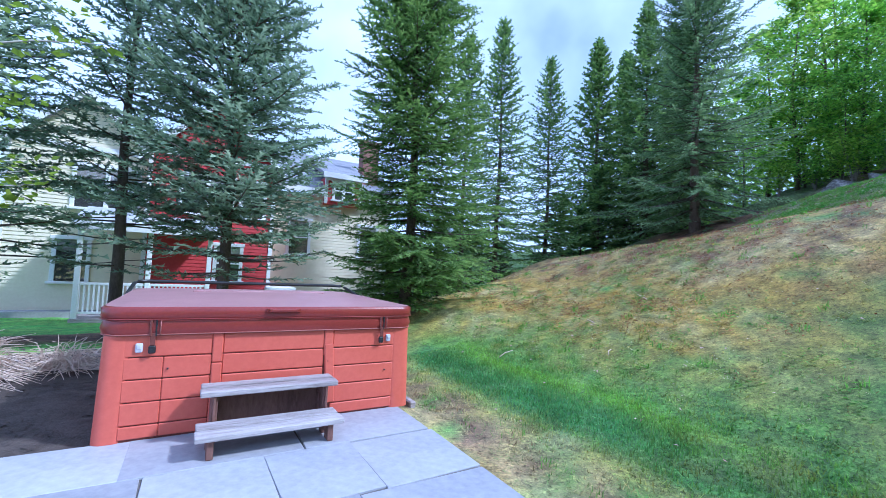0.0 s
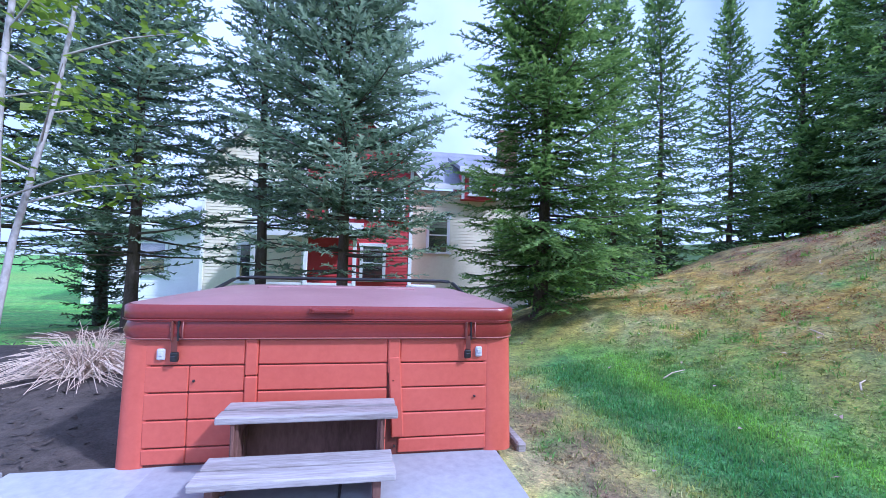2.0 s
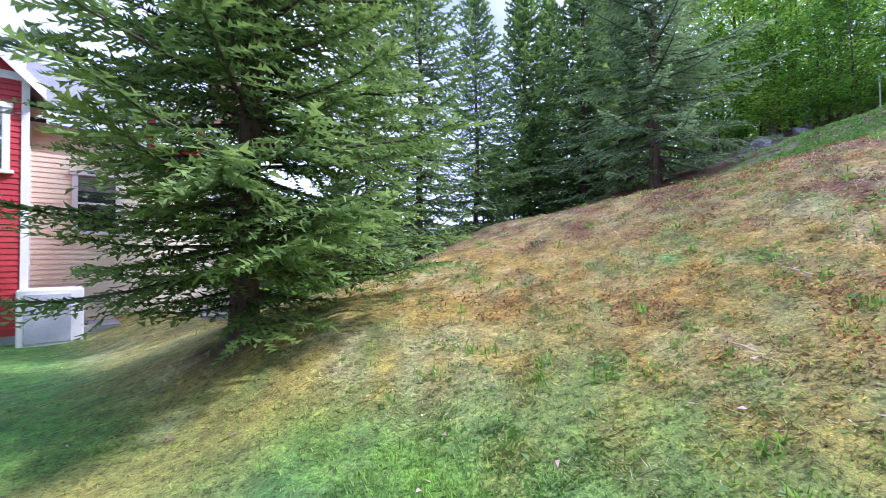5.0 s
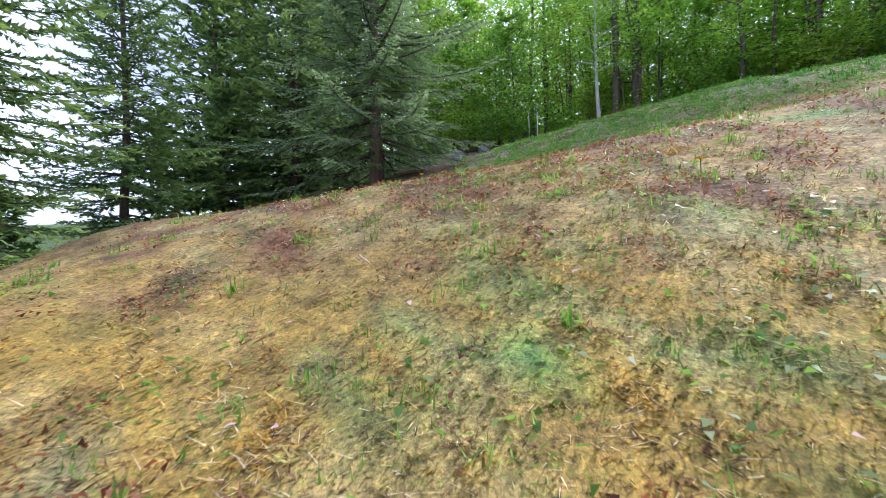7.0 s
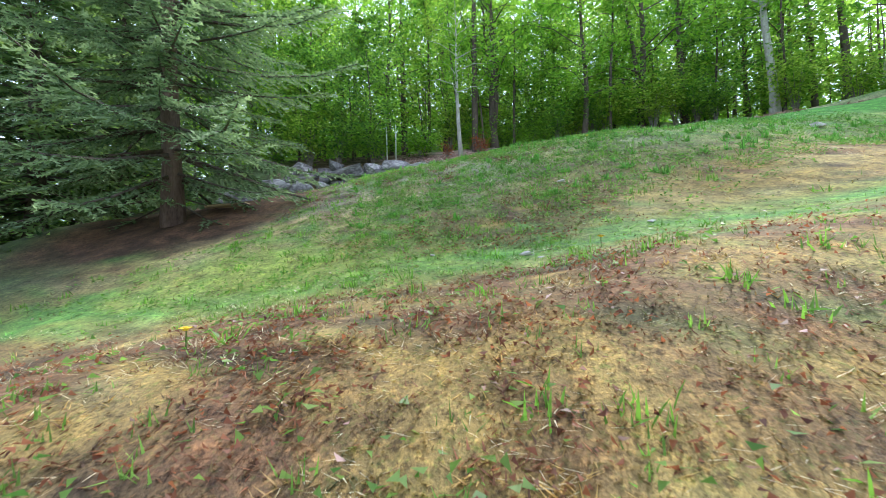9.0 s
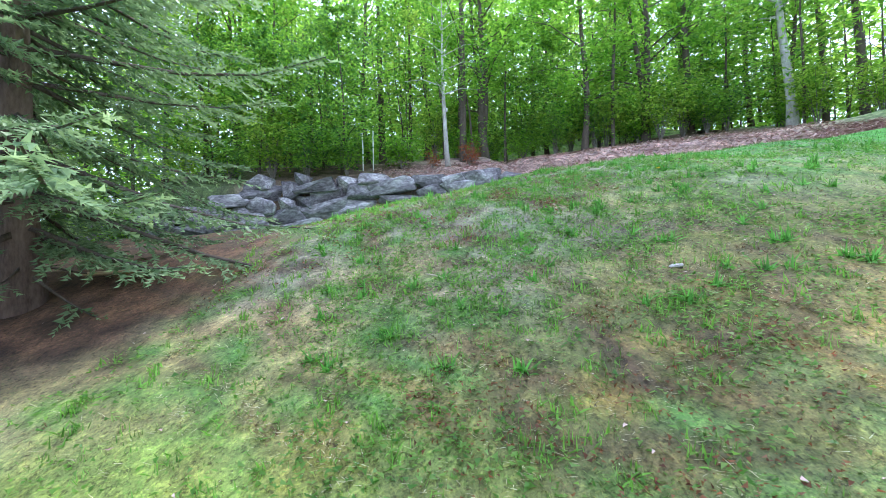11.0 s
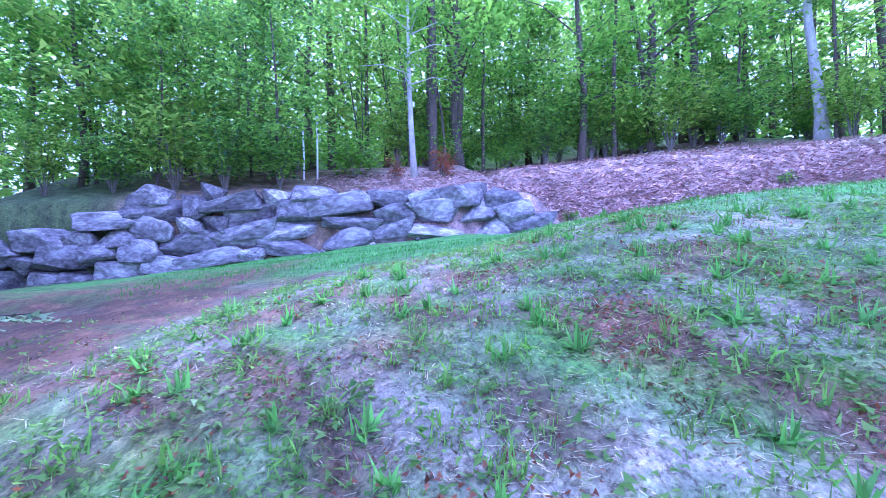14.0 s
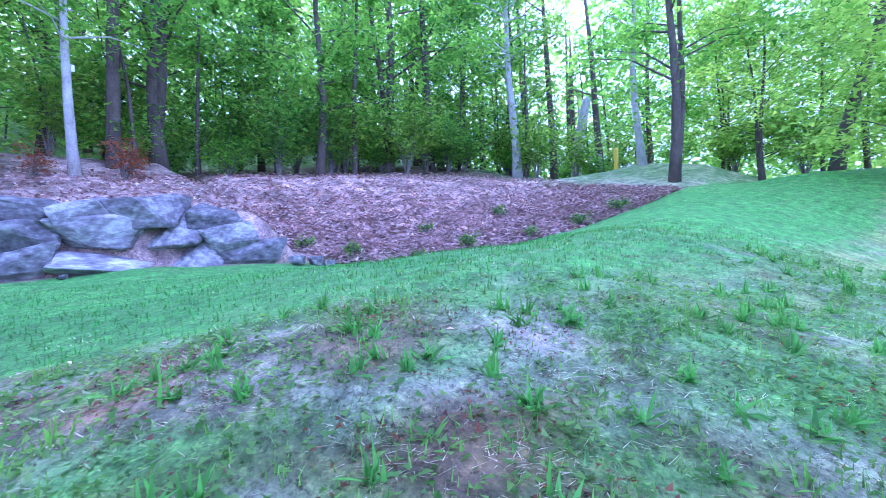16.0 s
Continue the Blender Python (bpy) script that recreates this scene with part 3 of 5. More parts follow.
    top = Geo()
    rings = []
    for k in range(6):
        q = k / 5
        inset = -0.03 + q * 0.9
        rr = rounded_ring(inset, SPA_W - inset, inset, SPA_D - inset, 0.14 * (1 - q) + 0.02)
        rings.append([(x, y, 0.913 + 0.045 * math.sin(q * math.pi / 2)) for x, y in rr])
    loft(top, rings)
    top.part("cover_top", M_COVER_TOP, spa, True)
    fold = Geo()
    fold.box(0.5, SPA_W - 0.5, SPA_D * 0.52, SPA_D * 0.52 + 0.03, 0.945, 0.962, 0.006)
    fold.part("cover_fold", M_COVER_TOP, spa)
    for z, rr in ((0.722, 0.036), (0.828, 0.046)):
        p = Geo()
        loop = rounded_ring(-rr, SPA_W + rr, -rr, SPA_D + rr, 0.14, 5)
        p.tube([(x, y, z) for x, y in loop + loop[:1]], [0.005] * (len(loop) + 1), 5, cap=False)
        p.part("piping", M_PIPING if z < 0.8 else M_COVER, spa, True)
    # carry handle of the cover
    h = Geo()
    h.box(0.99, 1.25, -0.062, -0.045, 0.868, 0.905, 0.006)
    h.box(1.02, 1.22, -0.085, -0.066, 0.876, 0.898, 0.008, segments=2)
    h.box(1.01, 1.035, -0.082, -0.05, 0.874, 0.9, 0.004)
    h.box(1.205, 1.23, -0.082, -0.05, 0.874, 0.9, 0.004)
    h.part("cover_handle", M_COVER, spa)
    # strap, buckle and lock plate at both ends of the front
    for sx in (0.27, 1.965):
        s = Geo()
        s.box(sx - 0.016, sx + 0.016, -0.046, -0.04, 0.65, 0.735, 0.002)
        s.box(sx - 0.02, sx - 0.008, -0.054, -0.036, 0.712, 0.822, 0.003)
        s.part("strap", M_SPA_DARK, spa)
        # black strip laid on the skirt, painting the shade of its open slit
        slit = Geo()
        slit.box(sx + 0.012, sx + 0.022, -0.0475, -0.03, 0.712, 0.824, 0.002)
        slit.part("slit_shade_strip", M_BLACK, spa)
        for off in (-0.03, 0.03):
            hem_ = Geo()
            hem_.tube([(sx + off + 0.012, -0.046, 0.722), (sx + off + 0.012, -0.0495, 0.77), (sx + off + 0.012, -0.046, 0.82)], [0.004] * 3, 5)
            hem_.part("piping", M_PIPING, spa, True)
        b = Geo()
        b.box(sx - 0.022, sx + 0.022, -0.046, -0.02, 0.592, 0.65, 0.011, segments=2)
        b.box(sx - 0.015, sx + 0.015, -0.058, -0.05, 0.60, 0.63, 0.004)
        b.part("buckle", M_BLACK, spa)
        q = Geo()
        side = -1 if sx < 1 else 1
        q.box(sx + side * 0.075 - 0.022, sx + side * 0.075 + 0.022, -0.03, -0.008, 0.60, 0.665, 0.01, segments=2)
        q.box(sx + side * 0.075 - 0.012, sx + side * 0.075 + 0.012, -0.036, -0.028, 0.625, 0.65, 0.003)
        q.part("lock_plate", M_GREYPLASTIC, spa)
    # cover lifter bar along the back
    bar = Geo()
    y = SPA_D + 0.06
    pts = [(-0.05, y - 0.9, 0.86), (-0.05, y - 0.1, 0.97), (-0.02, y, 0.985), (0.08, y + 0.02, 0.99), (SPA_W - 0.08, y + 0.02, 0.99), (SPA_W + 0.02, y, 0.985), (SPA_W + 0.05, y - 0.1, 0.97), (SPA_W + 0.05, y - 0.9, 0.86)]
    bar.tube(pts, [0.019] * len(pts), 8)
    bar.part("cover_lifter", M_BLACK, spa, True)
    for x, z in ((0.37, 0.48), (1.5, 0.46), (1.52, 0.06), (2.02, 0.35)):
        nail = Geo()
        nail.box(x - 0.006, x + 0.006, -0.026, -0.008, z - 0.006, z + 0.006, 0.002)
        nail.part("screw", M_BLACK, spa)


def make_steps():
    st = tagged(new("spa_steps"), "weathered grey wooden two-tread spa steps", "steps")
    st.location = (0, 0, 0)
    r = random.Random(8)
    for y0, y1, z, x0, x1 in ((-0.30, -0.06, 0.365, 0.575, 1.515), (-0.57, -0.30, 0.165, 0.55, 1.49)):
        half = (y0 + y1) / 2
        for a, b, e in ((y0, half - 0.006, 0), (half + 0.006, y1, 0.008)):
            g = Geo()
            g.box(x0 + e, x1 - e, a, b, z - 0.04, z + r.uniform(-0.003, 0.003), 0.007, segments=2)
            o = g.part("tread", M_OLDWOOD, st)
        for x in (x0 + 0.07, x1 - 0.11):
            g = Geo()
            g.box(x, x + 0.04, y0 + 0.03, y0 + 0.12, 0.004, z - 0.042, 0.004)
            g.box(x, x + 0.04, y0 + 0.12, y1 - 0.01, z - 0.12, z - 0.042, 0.004)
            g.box(x, x + 0.04, y1 - 0.07, y1 - 0.01, 0.004, z - 0.122, 0.004)
            g.part("side_frame", M_OLDWOOD_DARK, st)
    # added boards that close the sides, so the hollow under the treads darkens
    for x in (0.655, 1.42):
        g = Geo()
        g.box(x, x + 0.015, -0.29, -0.05, 0.12, 0.322, 0.002)
        g.part("shade_side_board", M_OLDWOOD_DARK, st)
    # added dark board that stands in for the shade behind the steps
    g = Geo()
    g.box(0.66, 1.43, -0.07, -0.05, 0.003, 0.32, 0.003)
    g.part("shade_back_board", M_OLDWOOD_DARK, st)


# ---- mulch bed, straw, edging ----
def make_bed():
    g = Geo()
    n, m, r = 40, 34, random.Random(4)
    v, f = [], []
    for j in range(m + 1):
        for i in range(n + 1):
            x, y = -4.8 + 4.8 * i / n, 0.03 + 3.7 * j / m
            edge = min(1, (3.73 - y) / 0.5) * min(1, (x + 4.8) / 0.4)
            z = -0.03 - 0.12 * (1 - edge) + 0.05 * edge * (0.5 + 0.5 * math.sin(1.9 * x + 2.3 * y)) + r.uniform(-0.012, 0.012)
            z += 0.10 * edge * max(0, y - 1.2) / 2 - 0.015
            v.append((x, y, z))
    for j in range(m):
        for i in range(n):
            k = j * (n + 1) + i
            f.append((k, k + 1, k + n + 2, k + n + 1))
    g.add(v, f)
    tagged(g.part("mulch_bed", M_SOIL, None, True), "dark bark mulch garden bed", "garden bed", kind="structure")
    chips = Geo()
    for _ in range(1500):
        x, y = r.uniform(-4.4, -0.08), r.uniform(0.1, 3.4)
        a, s = r.uniform(0, 6.3), r.uniform(0.012, 0.04)
        z = -0.012 + 0.10 * max(0, y - 1.2) / 2
        m4 = pose(x, y, z + 0.012, r.uniform(-25, 25), r.uniform(-25, 25), math.degrees(a))
        chips.add([(-s, -s * 0.3, 0), (s, -s * 0.25, 0), (s * 0.8, s * 0.3, 0.004), (-s * 0.9, s * 0.3, 0)], [(0, 1, 2, 3)], 0, None, m4)
    tagged(chips.part("mulch_chips", M_SOIL), "scattered bark mulch chips", "mulch", kind="stuff")


def make_straw(x, y, z, spread, count, seed):
    r = random.Random(seed)
    g = Geo()
    for _ in range(count):
        a = r.gauss(0.0, 1.0)
        if r.random() < 0.4:
            a += math.pi
        el = max(0.02, r.gauss(0.55, 0.4))
        ln = r.uniform(0.25, 0.6) * spread
        p0 = Vector((r.gauss(0, 0.09), r.gauss(0, 0.07), 0.02)) * spread
        d = Vector((math.cos(a) * math.cos(el), math.sin(a) * math.cos(el), math.sin(el)))
        p1 = p0 + d * ln * 0.55
        p2 = p1 + Vector((d.x, d.y, d.z - 0.75)) * ln * 0.5
        p2.z = max(p2.z, 0.012)
        g.tube([p0, p1, p2], [0.005, 0.004, 0.0025], 3, cap=False)
    ob = g.part("cut_ornamental_grass", M_STRAW)
    ob.location = (x, y, z)
    return tagged(ob, "clump of dry straw-coloured cut ornamental grass", "grass clump", group="dry grass clumps")


def make_edging():
    g = Geo()
    r = random.Random(7)
    for k in range(5):
        y0 = 0.1 + 0.42 * k
        g.box(2.36 + r.uniform(-0.01, 0.02), 2.43 + r.uniform(-0.01, 0.02), y0, y0 + 0.41, -0.1, -0.02 + r.uniform(-0.01, 0.02), 0.012)
    tagged(g.part("wood_edging", M_OLDWOOD), "grey split wooden edging boards beside the hot tub", "edging")


make_paving()
make_spa()
make_steps()
make_bed()
make_straw(-1.35, 2.05, 0.03, 1.3, 520, 1)
make_straw(-0.62, 2.35, 0.03, 0.95, 240, 2)
make_edging()


# ---- house ----
def make_house():
    house = tagged(new("house"), "two-storey house with cream and red clapboard and white trim", "house")
    base = -0.75

    def clad(name, mat, x0, x1, y, z0, z1, gable=0.0, depth=6.0):
        """A wing: lapped boards on the face and both sides, with a gable if asked."""
        g = Geo()
        g.box(x0 + 0.02, x1 - 0.02, y + 0.03, y + depth, z0, z1)
        z, step = z0, 0.115
        while z < z1 + gable - 0.02:
            a, b = x0, x1
            if z > z1:
                cut = (z - z1) / gable * (x1 - x0) / 2
                a, b = x0 + cut, x1 - cut
            top = min(z + step, z1 + gable)
            g.add([(a, y, z), (b, y, z), (b, y + 0.018, top), (a, y + 0.018, top), (a, y + 0.03, z), (b, y + 0.03, z)], [(0, 1, 2, 3), (4, 5, 1, 0)])
            if z < z1:
                for xx, s in ((x0, 0.018), (x1, -0.018)):
                    g.add([(xx, y, z), (xx, y + depth, z), (xx + s, y + depth, top), (xx + s, y, top)], [(0, 1, 2, 3)])
            z += step
        if gable:
            xm = (x0 + x1) / 2
            g.add([(x0, y + 0.03, z1), (x1, y + 0.03, z1), (xm, y + 0.03, z1 + gable)], [(0, 1, 2)])
        g.part(name, mat, house)
        t = Geo()
        for xx in (x0, x1):
            t.box(xx - 0.06, xx + 0.06, y - 0.022, y + 0.04, z0, z1, 0.005)
        t.box(x0, x1, y - 0.02, y + 0.02, z1 - 0.16, z1, 0.005)
        t.part("corner_trim", M_WHITE, house)

    def gable_roof(x0, x1, y0, y1, z, rise, mat=None):
        g = Geo()
        xm, o = (x0 + x1) / 2, 0.3
        k = rise / ((x1 - x0) / 2)
        a, b = (x0 - o, z - o * k), (x1 + o, z - o * k)
        v = []
        for y in (y0 - 0.3, y1):
            v += [(a[0], y, a[1]), (xm, y, z + rise), (b[0], y, b[1]), (a[0], y, a[1] - 0.14), (xm, y, z + rise - 0.14), (b[0], y, b[1] - 0.14)]
        g.add(v, [(0, 6, 7, 1), (1, 7, 8, 2), (3, 4, 10, 9), (4, 5, 11, 10), (0, 1, 4, 3), (1, 2, 5, 4), (0, 3, 9, 6), (2, 8, 11, 5)])
        g.part("roof", mat or M_ROOF, house)
        f = Geo()
        for p, q in ((a, (xm, z + rise)), (b, (xm, z + rise))):
            y = y0 - 0.32
            f.add([(p[0], y, p[1] - 0.22), (q[0], y, q[1] - 0.22), (q[0], y, q[1] + 0.01), (p[0], y, p[1] + 0.01), (p[0], y + 0.03, p[1] - 0.22), (q[0], y + 0.03, q[1] - 0.22), (q[0], y + 0.03, q[1] + 0.01), (p[0], y + 0.03, p[1] + 0.01)],
                  [(0, 1, 2, 3), (7, 6, 5, 4), (0, 4, 5, 1), (2, 6, 7, 3)])
        f.part("rake_board", M_WHITE, house)

    def shed_roof(x0, x1, y0, z0, y1, z1, mat):
        g = Geo()
        v = [(x0, y0, z0), (x1, y0, z0), (x1, y1, z1), (x0, y1, z1)]
        g.add(v + [(x, y, z - 0.14) for x, y, z in v], [(0, 1, 2, 3), (7, 6, 5, 4), (0, 4, 5, 1), (1, 5, 6, 2), (2, 6, 7, 3), (3, 7, 4, 0)])
        g.part("roof", mat, house)
        f = Geo()
        f.box(x0, x1, y0 - 0.03, y0 - 0.003, z0 - 0.2, z0 + 0.01, 0.004)
        f.part("fascia", M_WHITE, house)

    def window(x, z, w, h, y, panes=1):
        win = new("window")
        win.parent = house
        f = Geo()
        for k in range(panes):
            x0 = x - w / 2 + k * w / panes
            x1 = x0 + w / panes
            f.box(x0 - 0.06, x0 + 0.05, y - 0.04, y + 0.02, z - 0.05, z + h + 0.1, 0.006)
            f.box(x1 - 0.05, x1 + 0.06, y - 0.043, y + 0.02, z - 0.05, z + h + 0.1, 0.006)
            f.box(x0, x1, y - 0.036, y + 0.02, z + h * 0.5 - 0.025, z + h * 0.5 + 0.025, 0.004)
        f.box(x - w / 2 - 0.1, x + w / 2 + 0.1, y - 0.07, y + 0.02, z + h, z + h + 0.11, 0.008)
        f.part("frame", M_WHITE, win)
        s = Geo()
        s.box(x - w / 2 - 0.12, x + w / 2 + 0.12, y - 0.1, y + 0.02, z - 0.08, z - 0.01, 0.008)
        s.part("sill", M_WHITE, win)
        p = Geo()
        p.add([(x - w / 2, y - 0.012, z), (x + w / 2, y - 0.012, z), (x + w / 2, y - 0.012, z + h), (x - w / 2, y - 0.012, z + h)], [(0, 1, 2, 3)])
        pane = p.part("pane", M_GLASS, win)
        pane.visible_shadow = False
        # thin dark board behind the glass paints the shade of the room
        d = Geo()
        d.box(x - w / 2 + 0.01, x + w / 2 - 0.01, y - 0.008, y - 0.002, z + 0.01, z + h - 0.01)
        d.part("room_shade_board", M_ROOM, win)
        b = Geo()
        b.box(x - w / 2 + 0.02, x + w / 2 - 0.02, y - 0.0115, y - 0.0085, z + h * 0.72, z + h - 0.01)
        b.part("blind", M_OLDWOOD, win)

    Y = 12.4
    found = Geo()
    found.box(-6.2, 7.7, Y + 0.02, Y + 7, -1.4, base + 0.35)
    found.part("foundation", M_CONCRETE, house)
    # cream main wing, red gabled bay, cream wing beyond, low white wing
    clad("wall", M_YELLOW, -4.2, -0.8, Y + 0.6, base + 0.3, 4.6, 1.7)
    gable_roof(-4.2, -0.8, Y + 0.6, Y + 8, 4.6, 1.7)
    clad("wall", M_RED, -0.8, 2.85, Y, base + 0.3, 4.75, 1.9)
    gable_roof(-0.8, 2.85, Y, Y + 8, 4.75, 1.9)
    clad("wall", M_YELLOW, 2.85, 7.8, Y + 1.2, base + 0.3, 4.1)
    shed_roof(2.75, 8.1, Y + 0.8, 4.3, Y + 4.4, 6.5, M_ROOF)
    clad("wall", M_RED, 4.9, 6.3, Y + 0.75, 3.75, 4.85, 0.0, 2.0)
    shed_roof(4.7, 6.5, Y + 0.5, 4.95, Y + 3.0, 5.9, M_ROOF)
    clad("wall", M_WHITE, -8.6, -4.2, Y + 2.2, base + 0.2, 2.4)
    shed_roof(-8.9, -4.1, Y + 1.8, 2.4, Y + 5.5, 4.4, M_METALROOF)
    window(1.55, 0.62, 0.78, 1.15, Y)
    window(0.8, 2.8, 1.5, 1.2, Y, 2)
    window(2.2, 2.8, 0.75, 1.2, Y)
    window(4.05, 1.7, 0.8, 1.3, Y + 1.2)
    window(5.6, 3.95, 0.8, 0.7, Y + 0.75, 2)
    window(6.9, 1.7, 0.8, 1.3, Y + 1.2)
    window(-2.6, 0.45, 0.8, 1.25, Y + 0.6)
    window(-1.9, 2.7, 1.6, 1.25, Y + 0.6, 2)
    window(-6.4, 0.6, 0.9, 1.1, Y + 2.2)
    # cellar bulkhead beside the bay
    g = Geo()
    g.box(2.75, 3.75, Y - 0.35, Y + 0.5, base, 0.45, 0.02)
    g.part("entry_box", M_WHITE, house)
    g = Geo()
    g.box(2.86, 3.55, Y - 0.375, Y - 0.352, base + 0.15, 0.36, 0.005)
    g.part("entry_door", M_METALROOF, house)
    # porch: posts, rail with balusters, deck, roof
    shed_roof(-2.3, 1.2, Y - 1.5, 2.15, Y + 0.6, 2.75, M_METALROOF)
    g = Geo()
    g.box(-2.2, 1.05, Y - 1.35, Y - 0.03, base + 0.05, base + 0.3, 0.01)
    g.part("deck", M_OLDWOOD, house)
    g = Geo()
    for x in (-2.1, -0.55, 0.95):
        g.box(x - 0.06, x + 0.06, Y - 1.33, Y - 1.21, base + 0.3, 2.0, 0.01)
    g.part("porch_post", M_WHITE, house)
    g = Geo()
    g.box(-2.1, 0.95, Y - 1.3, Y - 1.24, base + 1.2, base + 1.27, 0.005)
    g.box(-2.1, 0.95, Y - 1.3, Y - 1.24, base + 0.42, base + 0.48, 0.005)
    for k in range(29):
        x = -2.03 + k * 0.104
        g.box(x - 0.02, x + 0.02, Y - 1.29, Y - 1.25, base + 0.48, base + 1.2)
    g.part("porch_rail", M_WHITE, house)
    # chimney with courses
    g = Geo()
    for k in range(38):
        z, s = 3.6 + 0.085 * k, 0.008 * (k % 2)
        g.box(6.75 + s, 7.5 - s, Y + 1.9 + s, Y + 2.5 - s, z, z + 0.076, 0.004)
    g.box(6.68, 7.57, Y + 1.83, Y + 2.57, 6.83, 6.94, 0.01)
    g.part("chimney", M_BRICK, house)


make_house()


# ---- conifers ----
def unit(v):
    return v / np.maximum(np.linalg.norm(v, axis=-1, keepdims=True), 1e-9)


def spruce(seed, height, radius, clear, whorl, per, coarse, dark, light, droop=0.35, bare=0.0, lean=0.0, bushy=1.0, trunk_r=None, bark=None, hang=0.42):
    """Meshes of one spruce: trunk, branch wood and needle sprays. clear: height of the lowest branches; bare: height under which twigs are mostly dead."""
    r = np.random.RandomState(seed)
    tr = trunk_r or height * 0.014 + 0.02
    wood, V, C = Geo(), [], []
    zs = np.linspace(-0.25, height, 12)
    bend = [(lean * (z / height) ** 2 + 0.03 * math.sin(z * 1.1 + seed), 0.03 * math.sin(z * 0.8 + 2 * seed)) for z in zs]
    trunk = Geo()
    trunk.tube([(b[0], b[1], z) for b, z in zip(bend, zs)], [tr * (1.35 if i == 0 else 1) * max(0.06, 1 - max(z, 0) / height) for i, z in enumerate(zs)], 9)
    h = clear
    while h < height - 0.12:
        q = (height - h) / (height - clear)
        n = per + r.randint(-1, 2)
        a0 = r.uniform(0, 6.28)
        for k in range(max(2, n)):
            az = a0 + 6.283 * k / n + r.uniform(-0.3, 0.3)
            ln = radius * (q ** 0.85) * r.uniform(0.55, 1.18) + 0.08
            if h < clear + 0.6:
                ln *= 0.55 + 0.45 * (h - clear) / 0.6
            z0 = h + r.uniform(-0.08, 0.08)
            bx = np.interp(z0, zs, [b[0] for b in bend])
            by = np.interp(z0, zs, [b[1] for b in bend])
            up0 = 0.55 * (1 - q) ** 1.3 + 0.12 - droop * q + r.uniform(-0.12, 0.12)
            ns = 3 if coarse > 3 else 4 if coarse > 1.5 else 5
            s = np.linspace(0, 1, ns)
            out = np.array([math.cos(az), math.sin(az), 0])
            pts = np.array([bx, by, z0]) + np.outer(s * ln, out)
            pts[:, 2] += ln * (up0 * s - droop * 0.55 * s ** 1.6 * q + 0.34 * droop * s ** 3 + 0.10 * s ** 3)
            side = np.array([-math.sin(az), math.cos(az), 0])
            pts += np.outer(np.sin(s * 2.2) * ln * r.uniform(-0.1, 0.1), side)
            wr = 0.006 + 0.011 * ln
            wood.tube([tuple(p) for p in pts], [wr * (1.05 - 0.9 * t) for t in s], 3, cap=False)
            dead = h < bare
            # twigs left and right, then a leader
            gap = 0.07 * coarse
            t = 0.12 if not dead else 0.5
            if ln < 0.5:
                t = 0.02
            flip = 1
            while t < 1.0:
                p = np.array([np.interp(t, s, pts[:, i]) for i in range(3)])
                d0 = np.array([np.interp(min(t + 0.05, 1), s, pts[:, i]) - np.interp(max(t - 0.05, 0), s, pts[:, i]) for i in range(3)])
                d0 = unit(d0)
                tl = (0.10 + 0.36 * min(ln, 1.9) * (1 - t) ** 0.75 * min(1, t * 4)) * r.uniform(0.7, 1.2) * bushy
                d = unit(d0 * 0.75 + flip * side * 0.8 + np.array([0, 0, r.uniform(-hang, 0.06 + 0.1 * (0.42 - hang))]))
                if not (dead and r.rand() < 0.55):
                    V.append((p, d, tl, z0, t))
                flip = -flip
                t += gap / ln * r.uniform(0.7, 1.2) * 0.75
            V.append((pts[-2], unit(pts[-1] - pts[-2]), 0.2 * bushy + np.linalg.norm(pts[-1] - pts[-2]), z0, 1.0))
        h += whorl * r.uniform(0.75, 1.2) * (0.42 + 0.58 * q)
    # a few long stray boughs break the outline
    V.append((np.array([bend[-1][0], bend[-1][1], height - 0.4]), np.array([0, 0, 1.0]), 0.5, height, 1.0))
    P = np.array([v[0] for v in V])
    D = np.array([v[1] for v in V])
    L = np.array([v[2] for v in V])
    T = np.array([v[4] for v in V])
    # needle tufts along every twig: thin triangles that lean forward
    step = 0.033 * coarse
    count = np.maximum(3, (L / step).astype(int))
    idx = np.repeat(np.arange(len(P)), count)
    rank = np.concatenate([np.arange(c) / c for c in count])
    N = len(idx)
    d, p0 = D[idx], P[idx] + D[idx] * (rank * L[idx])[:, None]
    p0[:, 2] -= 0.10 * (rank ** 2) * L[idx]
    sideways = unit(np.cross(d, np.array([0, 0, 1.0])) + 1e-4)
    upward = np.cross(sideways, d)
    verts, cols = [], []
    for sgn in (-1, 1):
        roll = r.normal(0, 0.55, N)
        w = sideways * (sgn * np.cos(roll))[:, None] + upward * np.sin(roll)[:, None]
        tip_d = unit(d * r.uniform(0.7, 1.3, (N, 1)) + w)
        size = (0.052 + 0.04 * r.rand(N)) * (coarse ** 0.8) * (1 - 0.4 * rank)
        half = 0.018 * coarse * (0.8 + 0.5 * r.rand(N))
        a = p0 - d * half[:, None]
        b = p0 + d * half[:, None] * 1.2
        c = p0 + tip_d * size[:, None]
        verts.append(np.stack([a, b, c], 1))
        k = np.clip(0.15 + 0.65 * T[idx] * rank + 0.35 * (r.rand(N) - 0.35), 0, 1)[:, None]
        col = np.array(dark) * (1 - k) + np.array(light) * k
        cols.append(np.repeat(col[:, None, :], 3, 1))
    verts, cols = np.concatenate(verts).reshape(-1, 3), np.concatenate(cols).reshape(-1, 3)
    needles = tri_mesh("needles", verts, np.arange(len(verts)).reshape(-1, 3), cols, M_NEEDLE)
